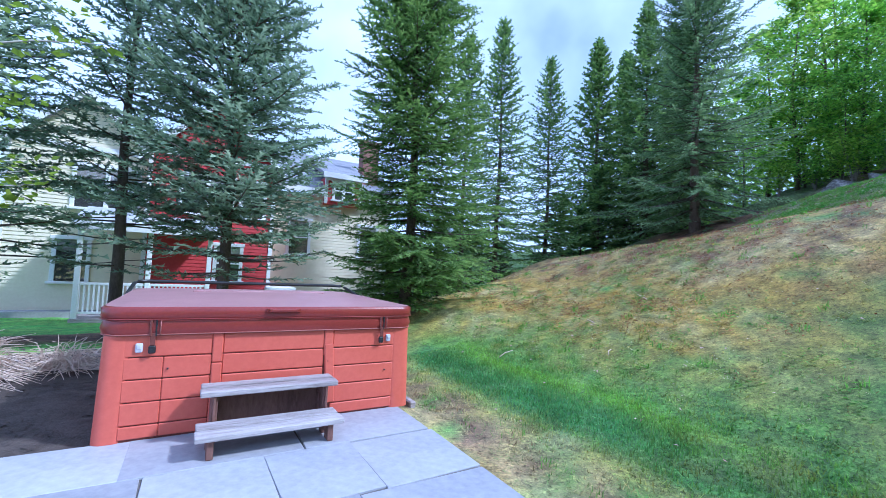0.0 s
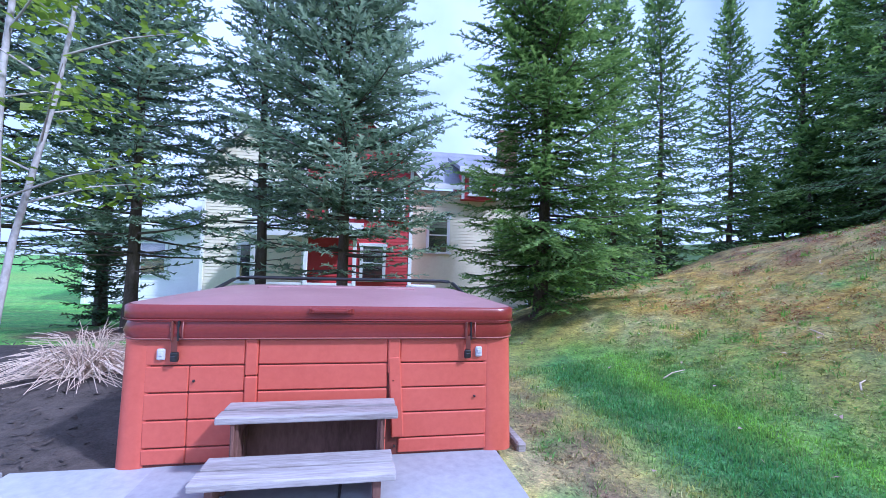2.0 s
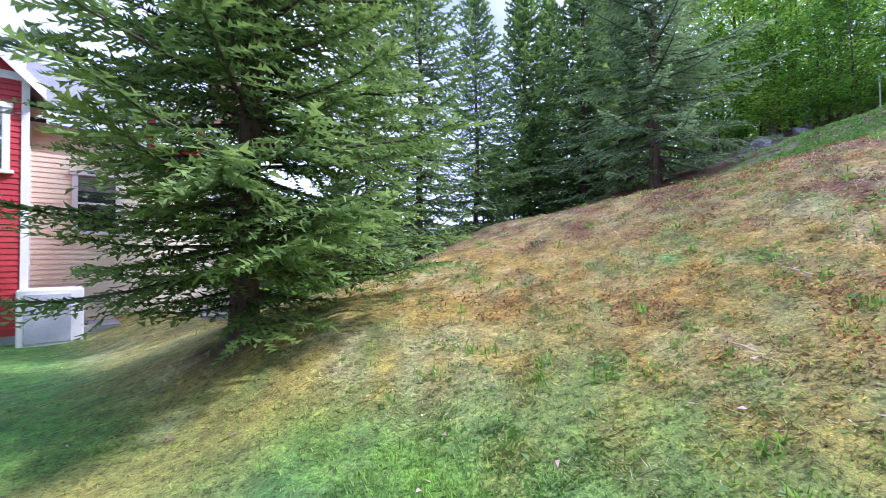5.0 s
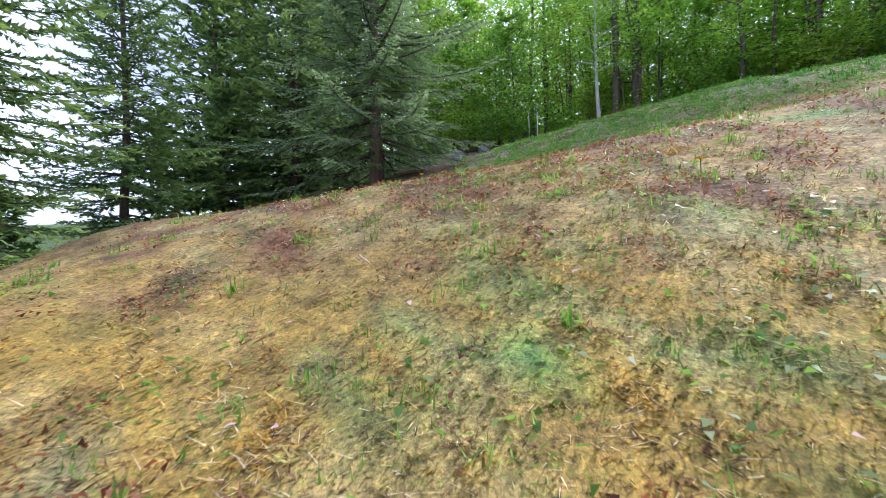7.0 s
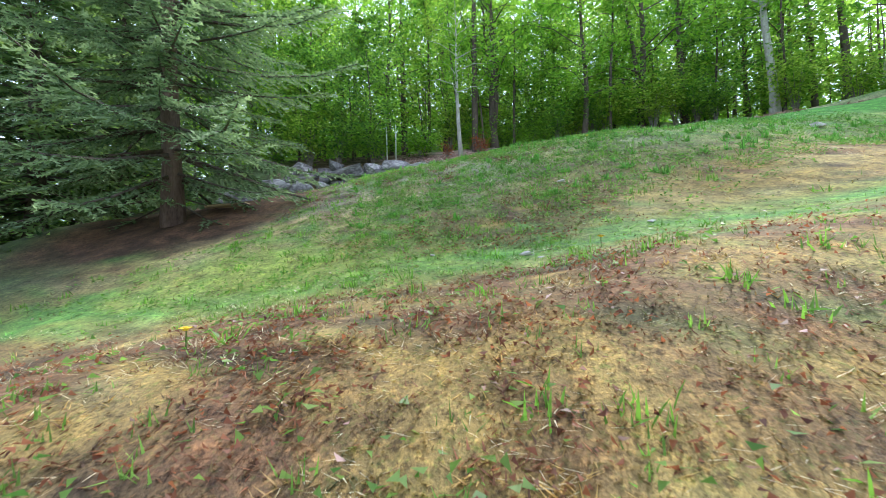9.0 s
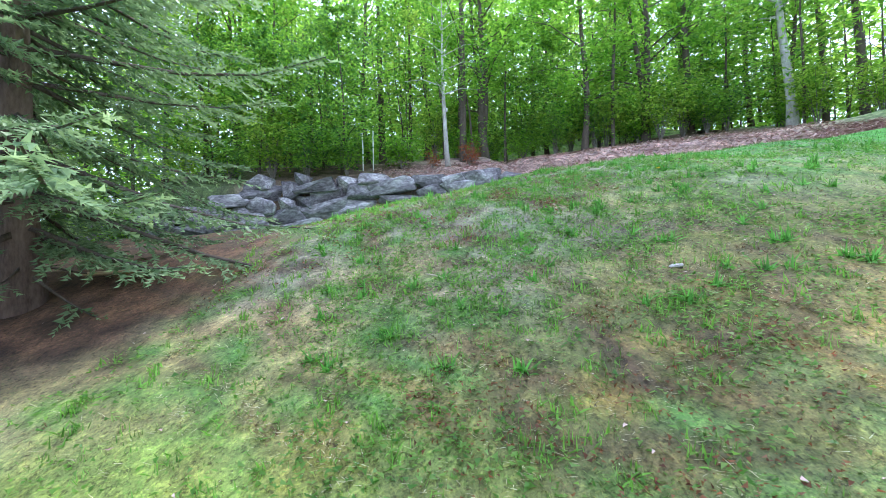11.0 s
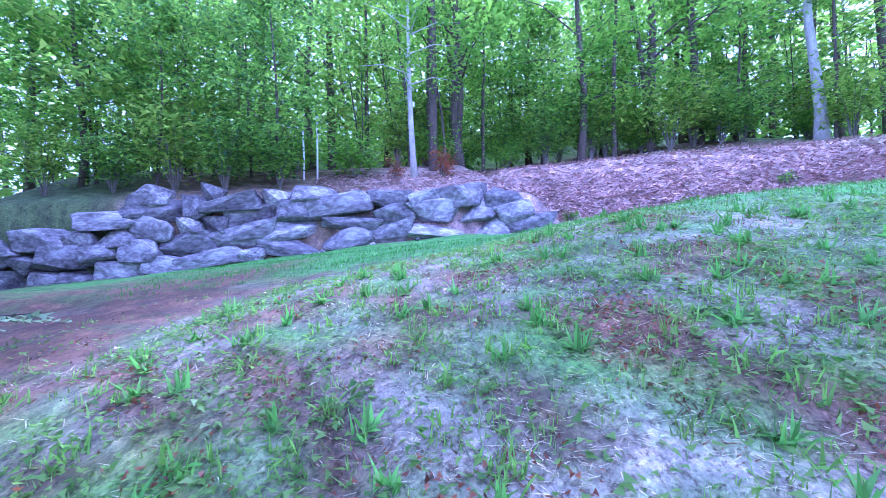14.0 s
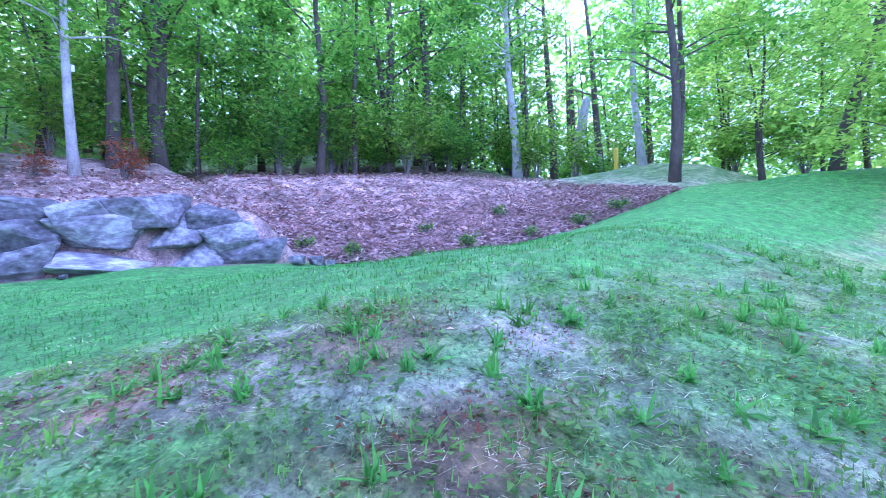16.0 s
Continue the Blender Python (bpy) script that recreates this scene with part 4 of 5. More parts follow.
    return trunk.mesh("trunk", [bark or M_BARK], True), wood.mesh("branches", [M_BARK], True), needles


def plant(name, meshes, parts, x, y, label, category="tree", group="", turn=0.0, size=1.0, sink=0.0):
    top = new(name)
    tagged(top, label, category, group)
    for me, part in zip(meshes, parts):
        o = new(part, me)
        o.parent = top
    top.matrix_world = pose(x, y, ground_at(x, y) - sink, 0, 0, turn) @ Matrix.Scale(size, 4)
    return top


PARTS = ("trunk", "branches", "needles")
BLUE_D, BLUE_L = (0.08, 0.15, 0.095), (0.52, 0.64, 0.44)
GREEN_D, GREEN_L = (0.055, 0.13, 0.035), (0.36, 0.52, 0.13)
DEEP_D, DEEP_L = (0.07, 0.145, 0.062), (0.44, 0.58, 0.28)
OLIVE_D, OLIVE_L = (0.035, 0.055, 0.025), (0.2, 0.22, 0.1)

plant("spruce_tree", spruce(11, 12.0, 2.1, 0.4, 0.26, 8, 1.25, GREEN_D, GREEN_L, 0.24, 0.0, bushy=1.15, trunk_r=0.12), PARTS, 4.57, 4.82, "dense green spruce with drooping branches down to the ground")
blue = spruce(12, 9.0, 2.05, 1.15, 0.29, 8, 1.5, BLUE_D, BLUE_L, 0.10, 1.45, bushy=1.3, trunk_r=0.1, hang=0.2)
plant("spruce_tree", blue, PARTS, 0.93, 4.34, "blue-green spruce with bare lower trunk", group="blue spruces by the house", turn=40)
thin_blue = spruce(13, 9.5, 1.75, 1.3, 0.42, 5, 1.6, BLUE_D, BLUE_L, 0.15, 2.4, bushy=1.35, trunk_r=0.11, hang=0.22)
plant("spruce_tree", thin_blue, PARTS, -0.67, 5.86, "open blue-green spruce with dark bare trunk", group="blue spruces by the house")
full_blue = spruce(14, 9.0, 2.0, 1.1, 0.34, 6, 1.7, BLUE_D, BLUE_L, 0.14, 1.9, bushy=1.35, trunk_r=0.11, hang=0.22)
plant("spruce_tree", full_blue, PARTS, -2.62, 5.41, "blue-green spruce with dead lower twigs", group="blue spruces by the house", turn=100)
plant("spruce_tree", full_blue, PARTS, -4.6, 5.2, "blue-green spruce with dead lower twigs", group="blue spruces by the house", turn=210, size=1.05)
plant("spruce_tree", thin_blue, PARTS, -4.2, 7.6, "open blue-green spruce with dark bare trunk", group="blue spruces by the house", turn=160, size=1.1)
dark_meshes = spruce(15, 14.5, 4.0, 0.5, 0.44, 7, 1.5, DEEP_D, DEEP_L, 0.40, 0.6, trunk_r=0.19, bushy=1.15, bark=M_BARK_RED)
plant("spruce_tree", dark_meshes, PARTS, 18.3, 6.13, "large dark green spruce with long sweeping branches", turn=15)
slim = spruce(16, 11.5, 2.3, 0.5, 0.38, 6, 2.3, DEEP_D, GREEN_L, 0.3, 1.0, trunk_r=0.12, bushy=1.25)
thicket = spruce(19, 4.2, 1.7, 0.05, 0.42, 6, 4.2, DEEP_D, GREEN_L, 0.3, 0.2)
for x, y, s, a in ((9.3, 11.6, 0.9, 10), (11.4, 12.2, 0.85, 90), (13.2, 12.4, 0.75, 170), (15.0, 14.2, 0.7, 240), (17.4, 12.6, 1.25, 40), (20.4, 12.6, 1.5, 75), (8.0, 12.6, 0.6, 200), (18.4, 12.2, 0.95, 280), (6.6, 10.4, 0.7, 50)):
    plant("young_spruce", thicket, PARTS, x, y, "low bushy dark green spruce behind the slope", group="young spruces behind the slope", turn=a, size=s)
plant("spruce_tree", slim, PARTS, 15.3, 11.6, "slender dark spruce with open branches", group="slender spruces")
plant("spruce_tree", slim, PARTS, 10.0, 8.7, "slender dark spruce with open branches", group="slender spruces", turn=70, size=0.85)
plant("spruce_tree", slim, PARTS, 7.7, 7.5, "slender dark spruce with open branches", group="slender spruces", turn=150, size=0.72)
back = spruce(17, 14, 3.0, 0.4, 0.38, 7, 3.8, DEEP_D, GREEN_L, 0.35, 0.8)
for x, y, s, a in ((21.6, 13.9, 1.1, 0), (25.5, 11.5, 1.0, 80), (26.5, 15.5, 1.2, 300), (21.0, 10.2, 0.95, 30), (23.6, 9.6, 0.85, 200)):
    plant("spruce_tree", back, PARTS, x, y, "dark spruce at the edge of the woods", group="spruces at the wood's edge", turn=a, size=s)
small = spruce(18, 1.7, 0.75, 0.1, 0.14, 5, 1.3, BLUE_D, OLIVE_L, 0.1)
plant("spruce_tree", small, PARTS, -3.9, 7.0, "small round young spruce", size=1.2)


# ---- broadleaf trees ----
def broadleaf(seed, height, crown, first, trunk_r, leaves, leaf, low, high, lean=(0, 0), forks=1, flat=0.32):
    """Meshes of one broadleaf tree: trunk with limbs, and leaves in layered sprays."""
    r = np.random.RandomState(seed)
    wood, tips = Geo(), []
    for fk in range(forks):
        a = r.uniform(0, 6.28)
        off = np.array([math.cos(a), math.sin(a), 0]) * (0.10 * fk * height)
        zs = np.linspace(-0.3, height * (1 - 0.12 * fk), 9)
        pts = [np.array([lean[0] * (z / height) + 0.12 * math.sin(z * 0.7 + seed + fk), lean[1] * (z / height) + 0.1 * math.sin(z * 0.55 + 2 * seed), z]) + off * max(0, z / height) for z in zs]
        wood.tube([tuple(p) for p in pts], [trunk_r * (1.3 if i == 0 else 1) * max(0.12, 1 - 0.9 * max(z, 0) / height) * (0.75 if fk else 1) for i, z in enumerate(zs)], 8)
        n = int(26 / forks)
        for k in range(n):
            z = first + (height - first) * (k + r.rand()) / n
            base = np.array([np.interp(z, zs, [p[i] for p in pts]) for i in range(3)])
            az = k * 2.4 + r.uniform(-0.5, 0.5)
            q = (z - first) / (height - first)
            ln = crown * (0.55 + 0.6 * math.sin(math.pi * min(1, 0.25 + 0.75 * q))) * r.uniform(0.6, 1.1) * (1.0 if q < 0.75 else 0.6)
            d = np.array([math.cos(az), math.sin(az), 0.25 + 0.6 * q])
            mid = base + d * ln * 0.5 + np.array([0, 0, 0.05 * ln])
            end = base + d * ln + np.array([0, 0, -0.12 * ln])
            br = trunk_r * 0.28 * (1 - 0.5 * q)
            wood.tube([tuple(base), tuple(mid), tuple(end)], [br, br * 0.55, br * 0.15], 4, cap=False)
            for t in (0.35, 0.55, 0.75, 0.95, 1.05):
                tips.append((base + (end - base) * t + r.normal(0, 0.12, 3) * ln, ln * 0.36))
    c = np.array([t[0] for t in tips])
    s = np.array([t[1] for t in tips])
    idx = r.randint(0, len(c), leaves)
    p = c[idx] + r.normal(0, 1, (leaves, 3)) * s[idx][:, None] * np.array([0.55, 0.55, 0.55 * flat])
    return wood, leaf_mesh(r, p, leaf, low, high, simple=True)


def leaf_mesh(r, p, leaf, low, high, tilt=0.45, name="leaves", simple=False):
    n = len(p)
    a = r.uniform(0, 6.283, n)
    d = unit(np.stack([np.cos(a), np.sin(a), r.normal(-0.15, tilt, n)], 1))
    w = unit(np.cross(d, unit(np.stack([r.normal(0, tilt, n), r.normal(0, tilt, n), np.ones(n)], 1))))
    size = (leaf * r.uniform(0.65, 1.25, n))[:, None]
    up = np.cross(w, d)
    if simple:
        v = np.stack([p - w * size * 0.3, p + w * size * 0.3 + d * size * 0.25, p + d * size], 1).reshape(-1, 3)
        tris, per = np.arange(3 * n).reshape(-1, 3), 3
    else:
        v = np.stack([p, p + d * size * 0.55 + w * size * 0.36 + up * size * 0.08, p + d * size, p + d * size * 0.55 - w * size * 0.36 + up * size * 0.08], 1).reshape(-1, 3)
        k = np.arange(n)[:, None] * 4
        tris, per = np.concatenate([k + np.array([0, 1, 2]), k + np.array([0, 2, 3])]), 4
    t = np.clip(r.beta(1.6, 2.0, n), 0, 1)[:, None]
    col = np.array(low) * (1 - t) + np.array(high) * t
    return tri_mesh(name, v, tris, np.repeat(col, per, 0), M_LEAF)


LEAF_D, LEAF_L = (0.085, 0.25, 0.03), (0.45, 0.76, 0.075)
YEL_D, YEL_L = (0.2, 0.4, 0.04), (0.64, 0.82, 0.12)
BLUISH_D, BLUISH_L = (0.05, 0.16, 0.055), (0.22, 0.4, 0.13)
KINDS = []
for seed, hgt, crown, first, tr, nl, lf, lo, hi, forks in ((31, 13, 3.0, 2.2, 0.17, 6600, 0.25, LEAF_D, LEAF_L, 1), (32, 12, 2.8, 1.3, 0.12, 6600, 0.24, LEAF_D, YEL_L, 1),
                                                         (33, 14, 3.2, 2.8, 0.2, 6600, 0.26, LEAF_D, LEAF_L, 2), (34, 8, 2.3, 0.8, 0.07, 6000, 0.19, BLUISH_D, LEAF_L, 1), (35, 9, 2.8, 0.9, 0.10, 6400, 0.23, YEL_D, YEL_L, 2)):
    w, lv = broadleaf(seed, hgt, crown, first, tr, nl, lf, lo, hi, forks=forks)
    KINDS.append((w.mesh("trunk", [M_BARK], True), lv))
LEAFY = ("trunk", "leaves")
WOODS = "broadleaf trees of the wood"
r = random.Random(21)
spots = [(33.95, -5.65, 2), (31.0, -10.0, 0), (30.6, -13.4, 2), (20.3, -17.9, 2), (17.6, -20.5, 4), (14.4, -16.6, 4), (12.6, -14.8, 4), (15.6, -23.5, 4), (19.2, -24.0, 4), (10.0, -13.5, 4), (36.5, -2.0, 1), (35.0, 3.0, 3), (33.8, 5.8, 3), (36, 8.5, 3), (34.5, 11.5, 3), (38, 0.5, 0), (39, 5, 1),
         (38, -7, 1), (36, -10.5, 0), (35, -14.5, 1), (32, -17, 3), (28.5, -20.5, 1), (22.9, -27.5, 0), (34, -19, 2), (41, -4, 2), (39, -18, 0), (33, -23, 0), (19.0, -27, 4), (14, -25, 4), (30, 13.5, 1),
         (36.5, 5.5, 0), (35.6, 8.8, 1), (37.8, 11.2, 0), (39.2, 7.8, 2), (33.2, 2.0, 3), (35.5, -7.6, 3), (33.3, -9.6, 3), (29.5, -17.2, 3)]
for x, y, k in spots:
    plant("broadleaf_tree", KINDS[k], LEAFY, x, y, "broadleaf woodland tree in fresh green leaf", group=WOODS, turn=r.uniform(0, 360), size=r.uniform(0.85, 1.15), sink=0.1)


def plain_trunk(seed, height, radius, lean, mat, name, label, x, y, leaves=1500, first=3.0, crown=1.8):
    w, lv = broadleaf(seed, height, crown, first, radius, leaves * 2, 0.16, LEAF_D, LEAF_L, lean=lean)
    plant(name, (w.mesh("trunk", [mat], True), lv), LEAFY, x, y, label, sink=0.1)


plain_trunk(41, 9, 0.13, (-0.7, 0.5), M_BARK_PALE, "pale_tree", "pale-barked leaning tree with a small white tag", 32.06, -3.06)
plain_trunk(42, 13, 0.23, (0.0, 1.2), M_BARK_PALE, "birch_tree", "grey-white birch with leaning trunk at the wood's edge", 27.11, -18.38, 1800, 5)
plain_trunk(43, 12, 0.19, (0.2, 0.3), M_BARK_PALE, "birch_tree", "grey-white birch with leaning trunk at the wood's edge", 22.05, -20.5, 1800, 5)
plain_trunk(44, 13, 0.27, (0.5, 0.2), M_BARK, "broadleaf_tree", "dark-barked tall woodland tree", 33.9, -5.7, 1800, 4)
plain_trunk(45, 13, 0.2, (-2.6, 0.3), M_BARK, "broadleaf_tree", "dark-barked tall woodland tree leaning over the lawn", 15.6, -19.5, 1800, 4)


def make_snag():
    g = Geo()
    g.tube([(0, 0, -0.4), (-0.04, 0, 1.0), (-0.2, 0.02, 2.6), (-0.5, 0.02, 4.0), (-0.72, 0.05, 4.9), (-0.8, 0.05, 5.1)], [0.4, 0.31, 0.29, 0.27, 0.24, 0.08], 9)
    ob = g.part("dead_trunk", M_BARK_PALE, None, True)
    ob.location = (26.4, -24.7, ground_at(26.4, -24.7))
    tagged(ob, "broken pale dead tree trunk", "tree trunk")


make_snag()


def young_tree():
    """Two smooth pale stems with a few side shoots and fresh leaves, in the mulch bed."""
    g, r, tips = Geo(), np.random.RandomState(6), []
    for (dx, dy), top in (((-0.05, 0.15), 5.6), ((0.58, 0.3), 5.2)):
        zs = np.linspace(-0.05, top, 9)
        pts = [(dx * (z / top) + 0.03 * math.sin(2 * z + dx * 4), dy * z / top, z) for z in zs]
        g.tube(pts, [0.042 * (1 - 0.75 * max(z, 0) / top) * (0.8 if dx > 0 else 1) for z in zs], 8)
        for k in range(13):
            z = 1.6 + (top - 1.7) * k / 13
            a, ln = 2.4 * k + dx, r.uniform(0.5, 1.1)
            b = np.array([dx * z / top, dy * z / top, z])
            e = b + np.array([math.cos(a), math.sin(a), 0.35]) * ln
            g.tube([tuple(b), tuple((b + e) / 2 + np.array([0, 0, 0.05])), tuple(e)], [0.012, 0.008, 0.003], 4, cap=False)
            for t in (0.5, 0.8, 1.0):
                tips.append(b + (e - b) * t)
    c = np.array(tips)
    p = c[r.randint(0, len(c), 1500)] + r.normal(0, 0.16, (1500, 3)) * np.array([1, 1, 0.6])
    lv = leaf_mesh(r, p, 0.095, (0.14, 0.24, 0.02), (0.36, 0.48, 0.06))
    t = plant("young_tree", (g.mesh("trunk", [M_BARK_PALE], True), lv), LEAFY, -1.77, 1.47, "young tree with two pale smooth stems and sparse yellow-green leaves")
    t.location.z = 0.02


young_tree()


# ---- undergrowth ----
def shrub(seed, height, width, n, leaf, lo, hi):
    r = np.random.RandomState(seed)
    g = Geo()
    tips = []
    for k in range(14):
        a, q = r.uniform(0, 6.28), r.uniform(0.3, 1)
        e = np.array([math.cos(a) * width * 0.5 * q, math.sin(a) * width * 0.5 * q, height * r.uniform(0.5, 1.0)])
        g.tube([(0, 0, -0.1), tuple(e * np.array([0.4, 0.4, 0.55])), tuple(e)], [0.02, 0.012, 0.004], 4, cap=False)
        for t in (0.45, 0.65, 0.85, 1.0):
            tips.append(e * np.array([t, t, t]))
    c = np.array(tips)
    n = int(1.5 * n)
    p = c[r.randint(0, len(c), n)] + r.normal(0, 1, (n, 3)) * np.array([0.2, 0.2, 0.09]) * width * 0.75
    p[:, 2] = np.maximum(p[:, 2], 0.05)
    return g.mesh("stems", [M_BARK_GREY], True), leaf_mesh(r, p, leaf, lo, hi, simple=True)


SHRUBS = [shrub(51, 2.6, 2.4, 1000, 0.2, BLUISH_D, LEAF_L), shrub(52, 1.7, 2.0, 900, 0.17, LEAF_D, LEAF_L), shrub(53, 3.2, 2.6, 1100, 0.21, LEAF_D, YEL_L)]
r = random.Random(31)
spots = [(32.5, 1.8, 0), (32.8, 3.6, 0), (33.3, 5.2, 2), (33.9, 7.2, 0), (34.2, 9.2, 2), (35.4, 1.2, 1), (33.3, -1.0, 1), (33.6, -4.4, 1), (32.6, -7.3, 1), (31.6, -8.6, 0), (31.3, -11.4, 2), (30.8, -13.0, 1), (29.9, -14.9, 2), (28.9, -16.6, 0),
         (27.9, -19.2, 1), (29.4, -21.6, 2), (27.6, -26.8, 1), (24.9, -26.6, 2), (21.0, -23.2, 1), (18.6, -22.6, 2), (16.3, -22.0, 2), (13.6, -18.0, 2), (11.2, -15.6, 2), (34.0, -11.0, 2), (33.0, -14.5, 0), (37, 2, 2), (36, -5, 0), (37.5, 6, 2),
         (31.6, 10.6, 0), (34.6, -3.0, 2)]
# a hem of undergrowth along the top of the bank
for k in range(15):
    y = -4.5 - 1.25 * k + r.uniform(-0.3, 0.3)
    spots.append((float(bank_foot(np.float64(y))) + r.uniform(6.5, 11) + (1.5 if y > -7 else 0), y, r.choice((0, 1, 1, 2))))
for x, y, k in spots:
    plant("woodland_shrub", SHRUBS[k], ("stems", "leaves"), x, y, "leafy green woodland shrub", "shrub", "undergrowth shrubs", r.uniform(0, 360), r.uniform(0.8, 1.2), 0.05)


SMALL_PLANT = shrub(54, 0.35, 0.5, 80, 0.11, BLUISH_D, LEAF_L)
for x, y, s in ((26.4, -7.4, 1.1), (25.3, -8.8, 0.8), (24.6, -10.2, 1.3), (23.4, -11.9, 1.0), (22.4, -13.4, 1.3), (25.9, -9.9, 0.9), (21.6, -14.8, 1.4), (27.3, -6.6, 1.0), (24.9, -12.6, 1.1)):
    plant("low_plant", SMALL_PLANT, ("stems", "leaves"), x, y, "low leafy green plant among dead leaves", "plant", "low plants on the bank", 200 * s, s)


def make_far_woods():
    """Distant foliage all round the woods, with gaps to the sky."""
    r = np.random.RandomState(61)
    n = 78000
    a = r.uniform(radians(-125), radians(38), n)
    d = r.uniform(30, 62, n)
    x, y = 14 + d * np.cos(a), -2 + d * np.sin(a)
    h = 0.3 + 15 * r.rand(n) ** 1.25
    lump = soft_noise(x * 1.0, y * 1.0, 0.45, 62) + 0.35 * soft_noise(x + h, y - h, 0.9, 63)
    keep = (lump > 0.5) | (h < 5)
    x, y, h = x[keep], y[keep], h[keep]
    a2, d2 = r.uniform(radians(36), radians(85), 6000), r.uniform(26, 40, 6000)
    x2, y2 = 10 + d2 * np.cos(a2), -2 + d2 * np.sin(a2)
    h2 = 0.1 + np.where((a2 > radians(45)) & (a2 < radians(66)), 1.0, 5.5) * r.rand(6000) ** 1.5
    x, y, h = np.concatenate([x, x2]), np.concatenate([y, y2]), np.concatenate([h, h2])
    p = np.stack([x, y, land(x, y) + h], 1)
    me = leaf_mesh(r, p, 0.78, (0.09, 0.24, 0.03), (0.5, 0.74, 0.1), name="far_foliage", simple=True)
    tagged(new("far_woods", me), "distant green woodland foliage", "woods", kind="stuff")
    g = Geo()
    rr = random.Random(64)
    k = 0
    while k < 200:
        b = rr.uniform(radians(-112), radians(36))
        dd = rr.uniform(17, 46)
        x, y = 14 + dd * math.cos(b), -2 + dd * math.sin(b)
        into = (x - float(bank_foot(np.float64(y)))) * 0.84 - 5.5 if y < -5.5 else x - float(wall_line(np.float64(y))) - 5
        if into < 0 or (x < 21 and y > -23):
            continue
        k += 1
        z, w = ground_at(x, y), rr.choice((0.025, 0.03, 0.035, 0.05, 0.07, 0.1, 0.15, 0.2)) * rr.uniform(0.8, 1.2)
        top = 5 + 50 * min(w, 0.16)
        lx, ly = rr.uniform(-0.9, 0.9), rr.uniform(-0.9, 0.9)
        g.tube([(x, y, z - 0.3), (x + lx * 0.3, y + ly * 0.2, z + top * 0.3), (x + lx * 0.5, y + ly * 0.7, z + top * 0.6), (x + lx, y + ly, z + top)], [w * 1.1, w * 0.85, w * 0.65, w * 0.2], 6, cap=False)
        for q in range(3):
            f = rr.uniform(0.25, 0.8)
            h0, a0, ln = z + top * f, rr.uniform(0, 6.28), rr.uniform(0.8, 2.2)
            x0, y0 = x + lx * 0.5 * f / 0.6, y + ly * 0.7 * f / 0.6
            g.tube([(x0, y0, h0), (x0 + ln * math.cos(a0), y0 + ln * math.sin(a0), h0 + ln * 0.55)], [w * 0.3, w * 0.1], 3, cap=False)
    tagged(g.part("far_trunks", M_BARK, None, True), "distant dark tree trunks in the wood", "trees", kind="stuff")


make_far_woods()


# ---- stone wall ----
def boulder(seed):
    """An angular field stone in a unit box: a hull of random corners, with worn edges and pitted faces."""
    r = random.Random(seed)
    bm = bmesh.new()
    for _ in range(20):
        p = Vector([math.copysign(abs(q) ** 0.6, q) for q in (r.uniform(-1, 1), r.uniform(-1, 1), r.uniform(-1, 1))])
        bm.verts.new(p * r.uniform(0.8, 1.0))
    bmesh.ops.convex_hull(bm, input=bm.verts[:])
    loose = [v for v in bm.verts if not v.link_faces]
    bmesh.ops.delete(bm, geom=loose, context="VERTS")
    bmesh.ops.bevel(bm, geom=bm.edges[:], offset=0.17, segments=1, affect="EDGES", profile=0.6, clamp_overlap=True)
    bmesh.ops.triangulate(bm, faces=bm.faces[:])
    long_edges = [e for e in bm.edges if e.calc_length() > 0.5]
    bmesh.ops.subdivide_edges(bm, edges=long_edges, cuts=2)
    bmesh.ops.triangulate(bm, faces=bm.faces[:])
    off = Vector((r.uniform(0, 50), r.uniform(0, 50), r.uniform(0, 50)))
    for v in bm.verts:
        v.co += v.co.normalized() * (0.10 * noise.noise(v.co * 1.7 + off) + 0.05 * noise.noise(v.co * 5 + off))
    lo = [min(v.co[i] for v in bm.verts) for i in range(3)]
    hi = [max(v.co[i] for v in bm.verts) for i in range(3)]
    for v in bm.verts:
        v.co = Vector([(v.co[i] - (lo[i] + hi[i]) / 2) / (hi[i] - lo[i]) for i in range(3)])
    me = bpy.data.meshes.new("stone")
    bm.to_mesh(me)
    bm.free()
    me.materials.append(M_STONE)
    return me


STONES = [boulder(s) for s in range(70, 84)]


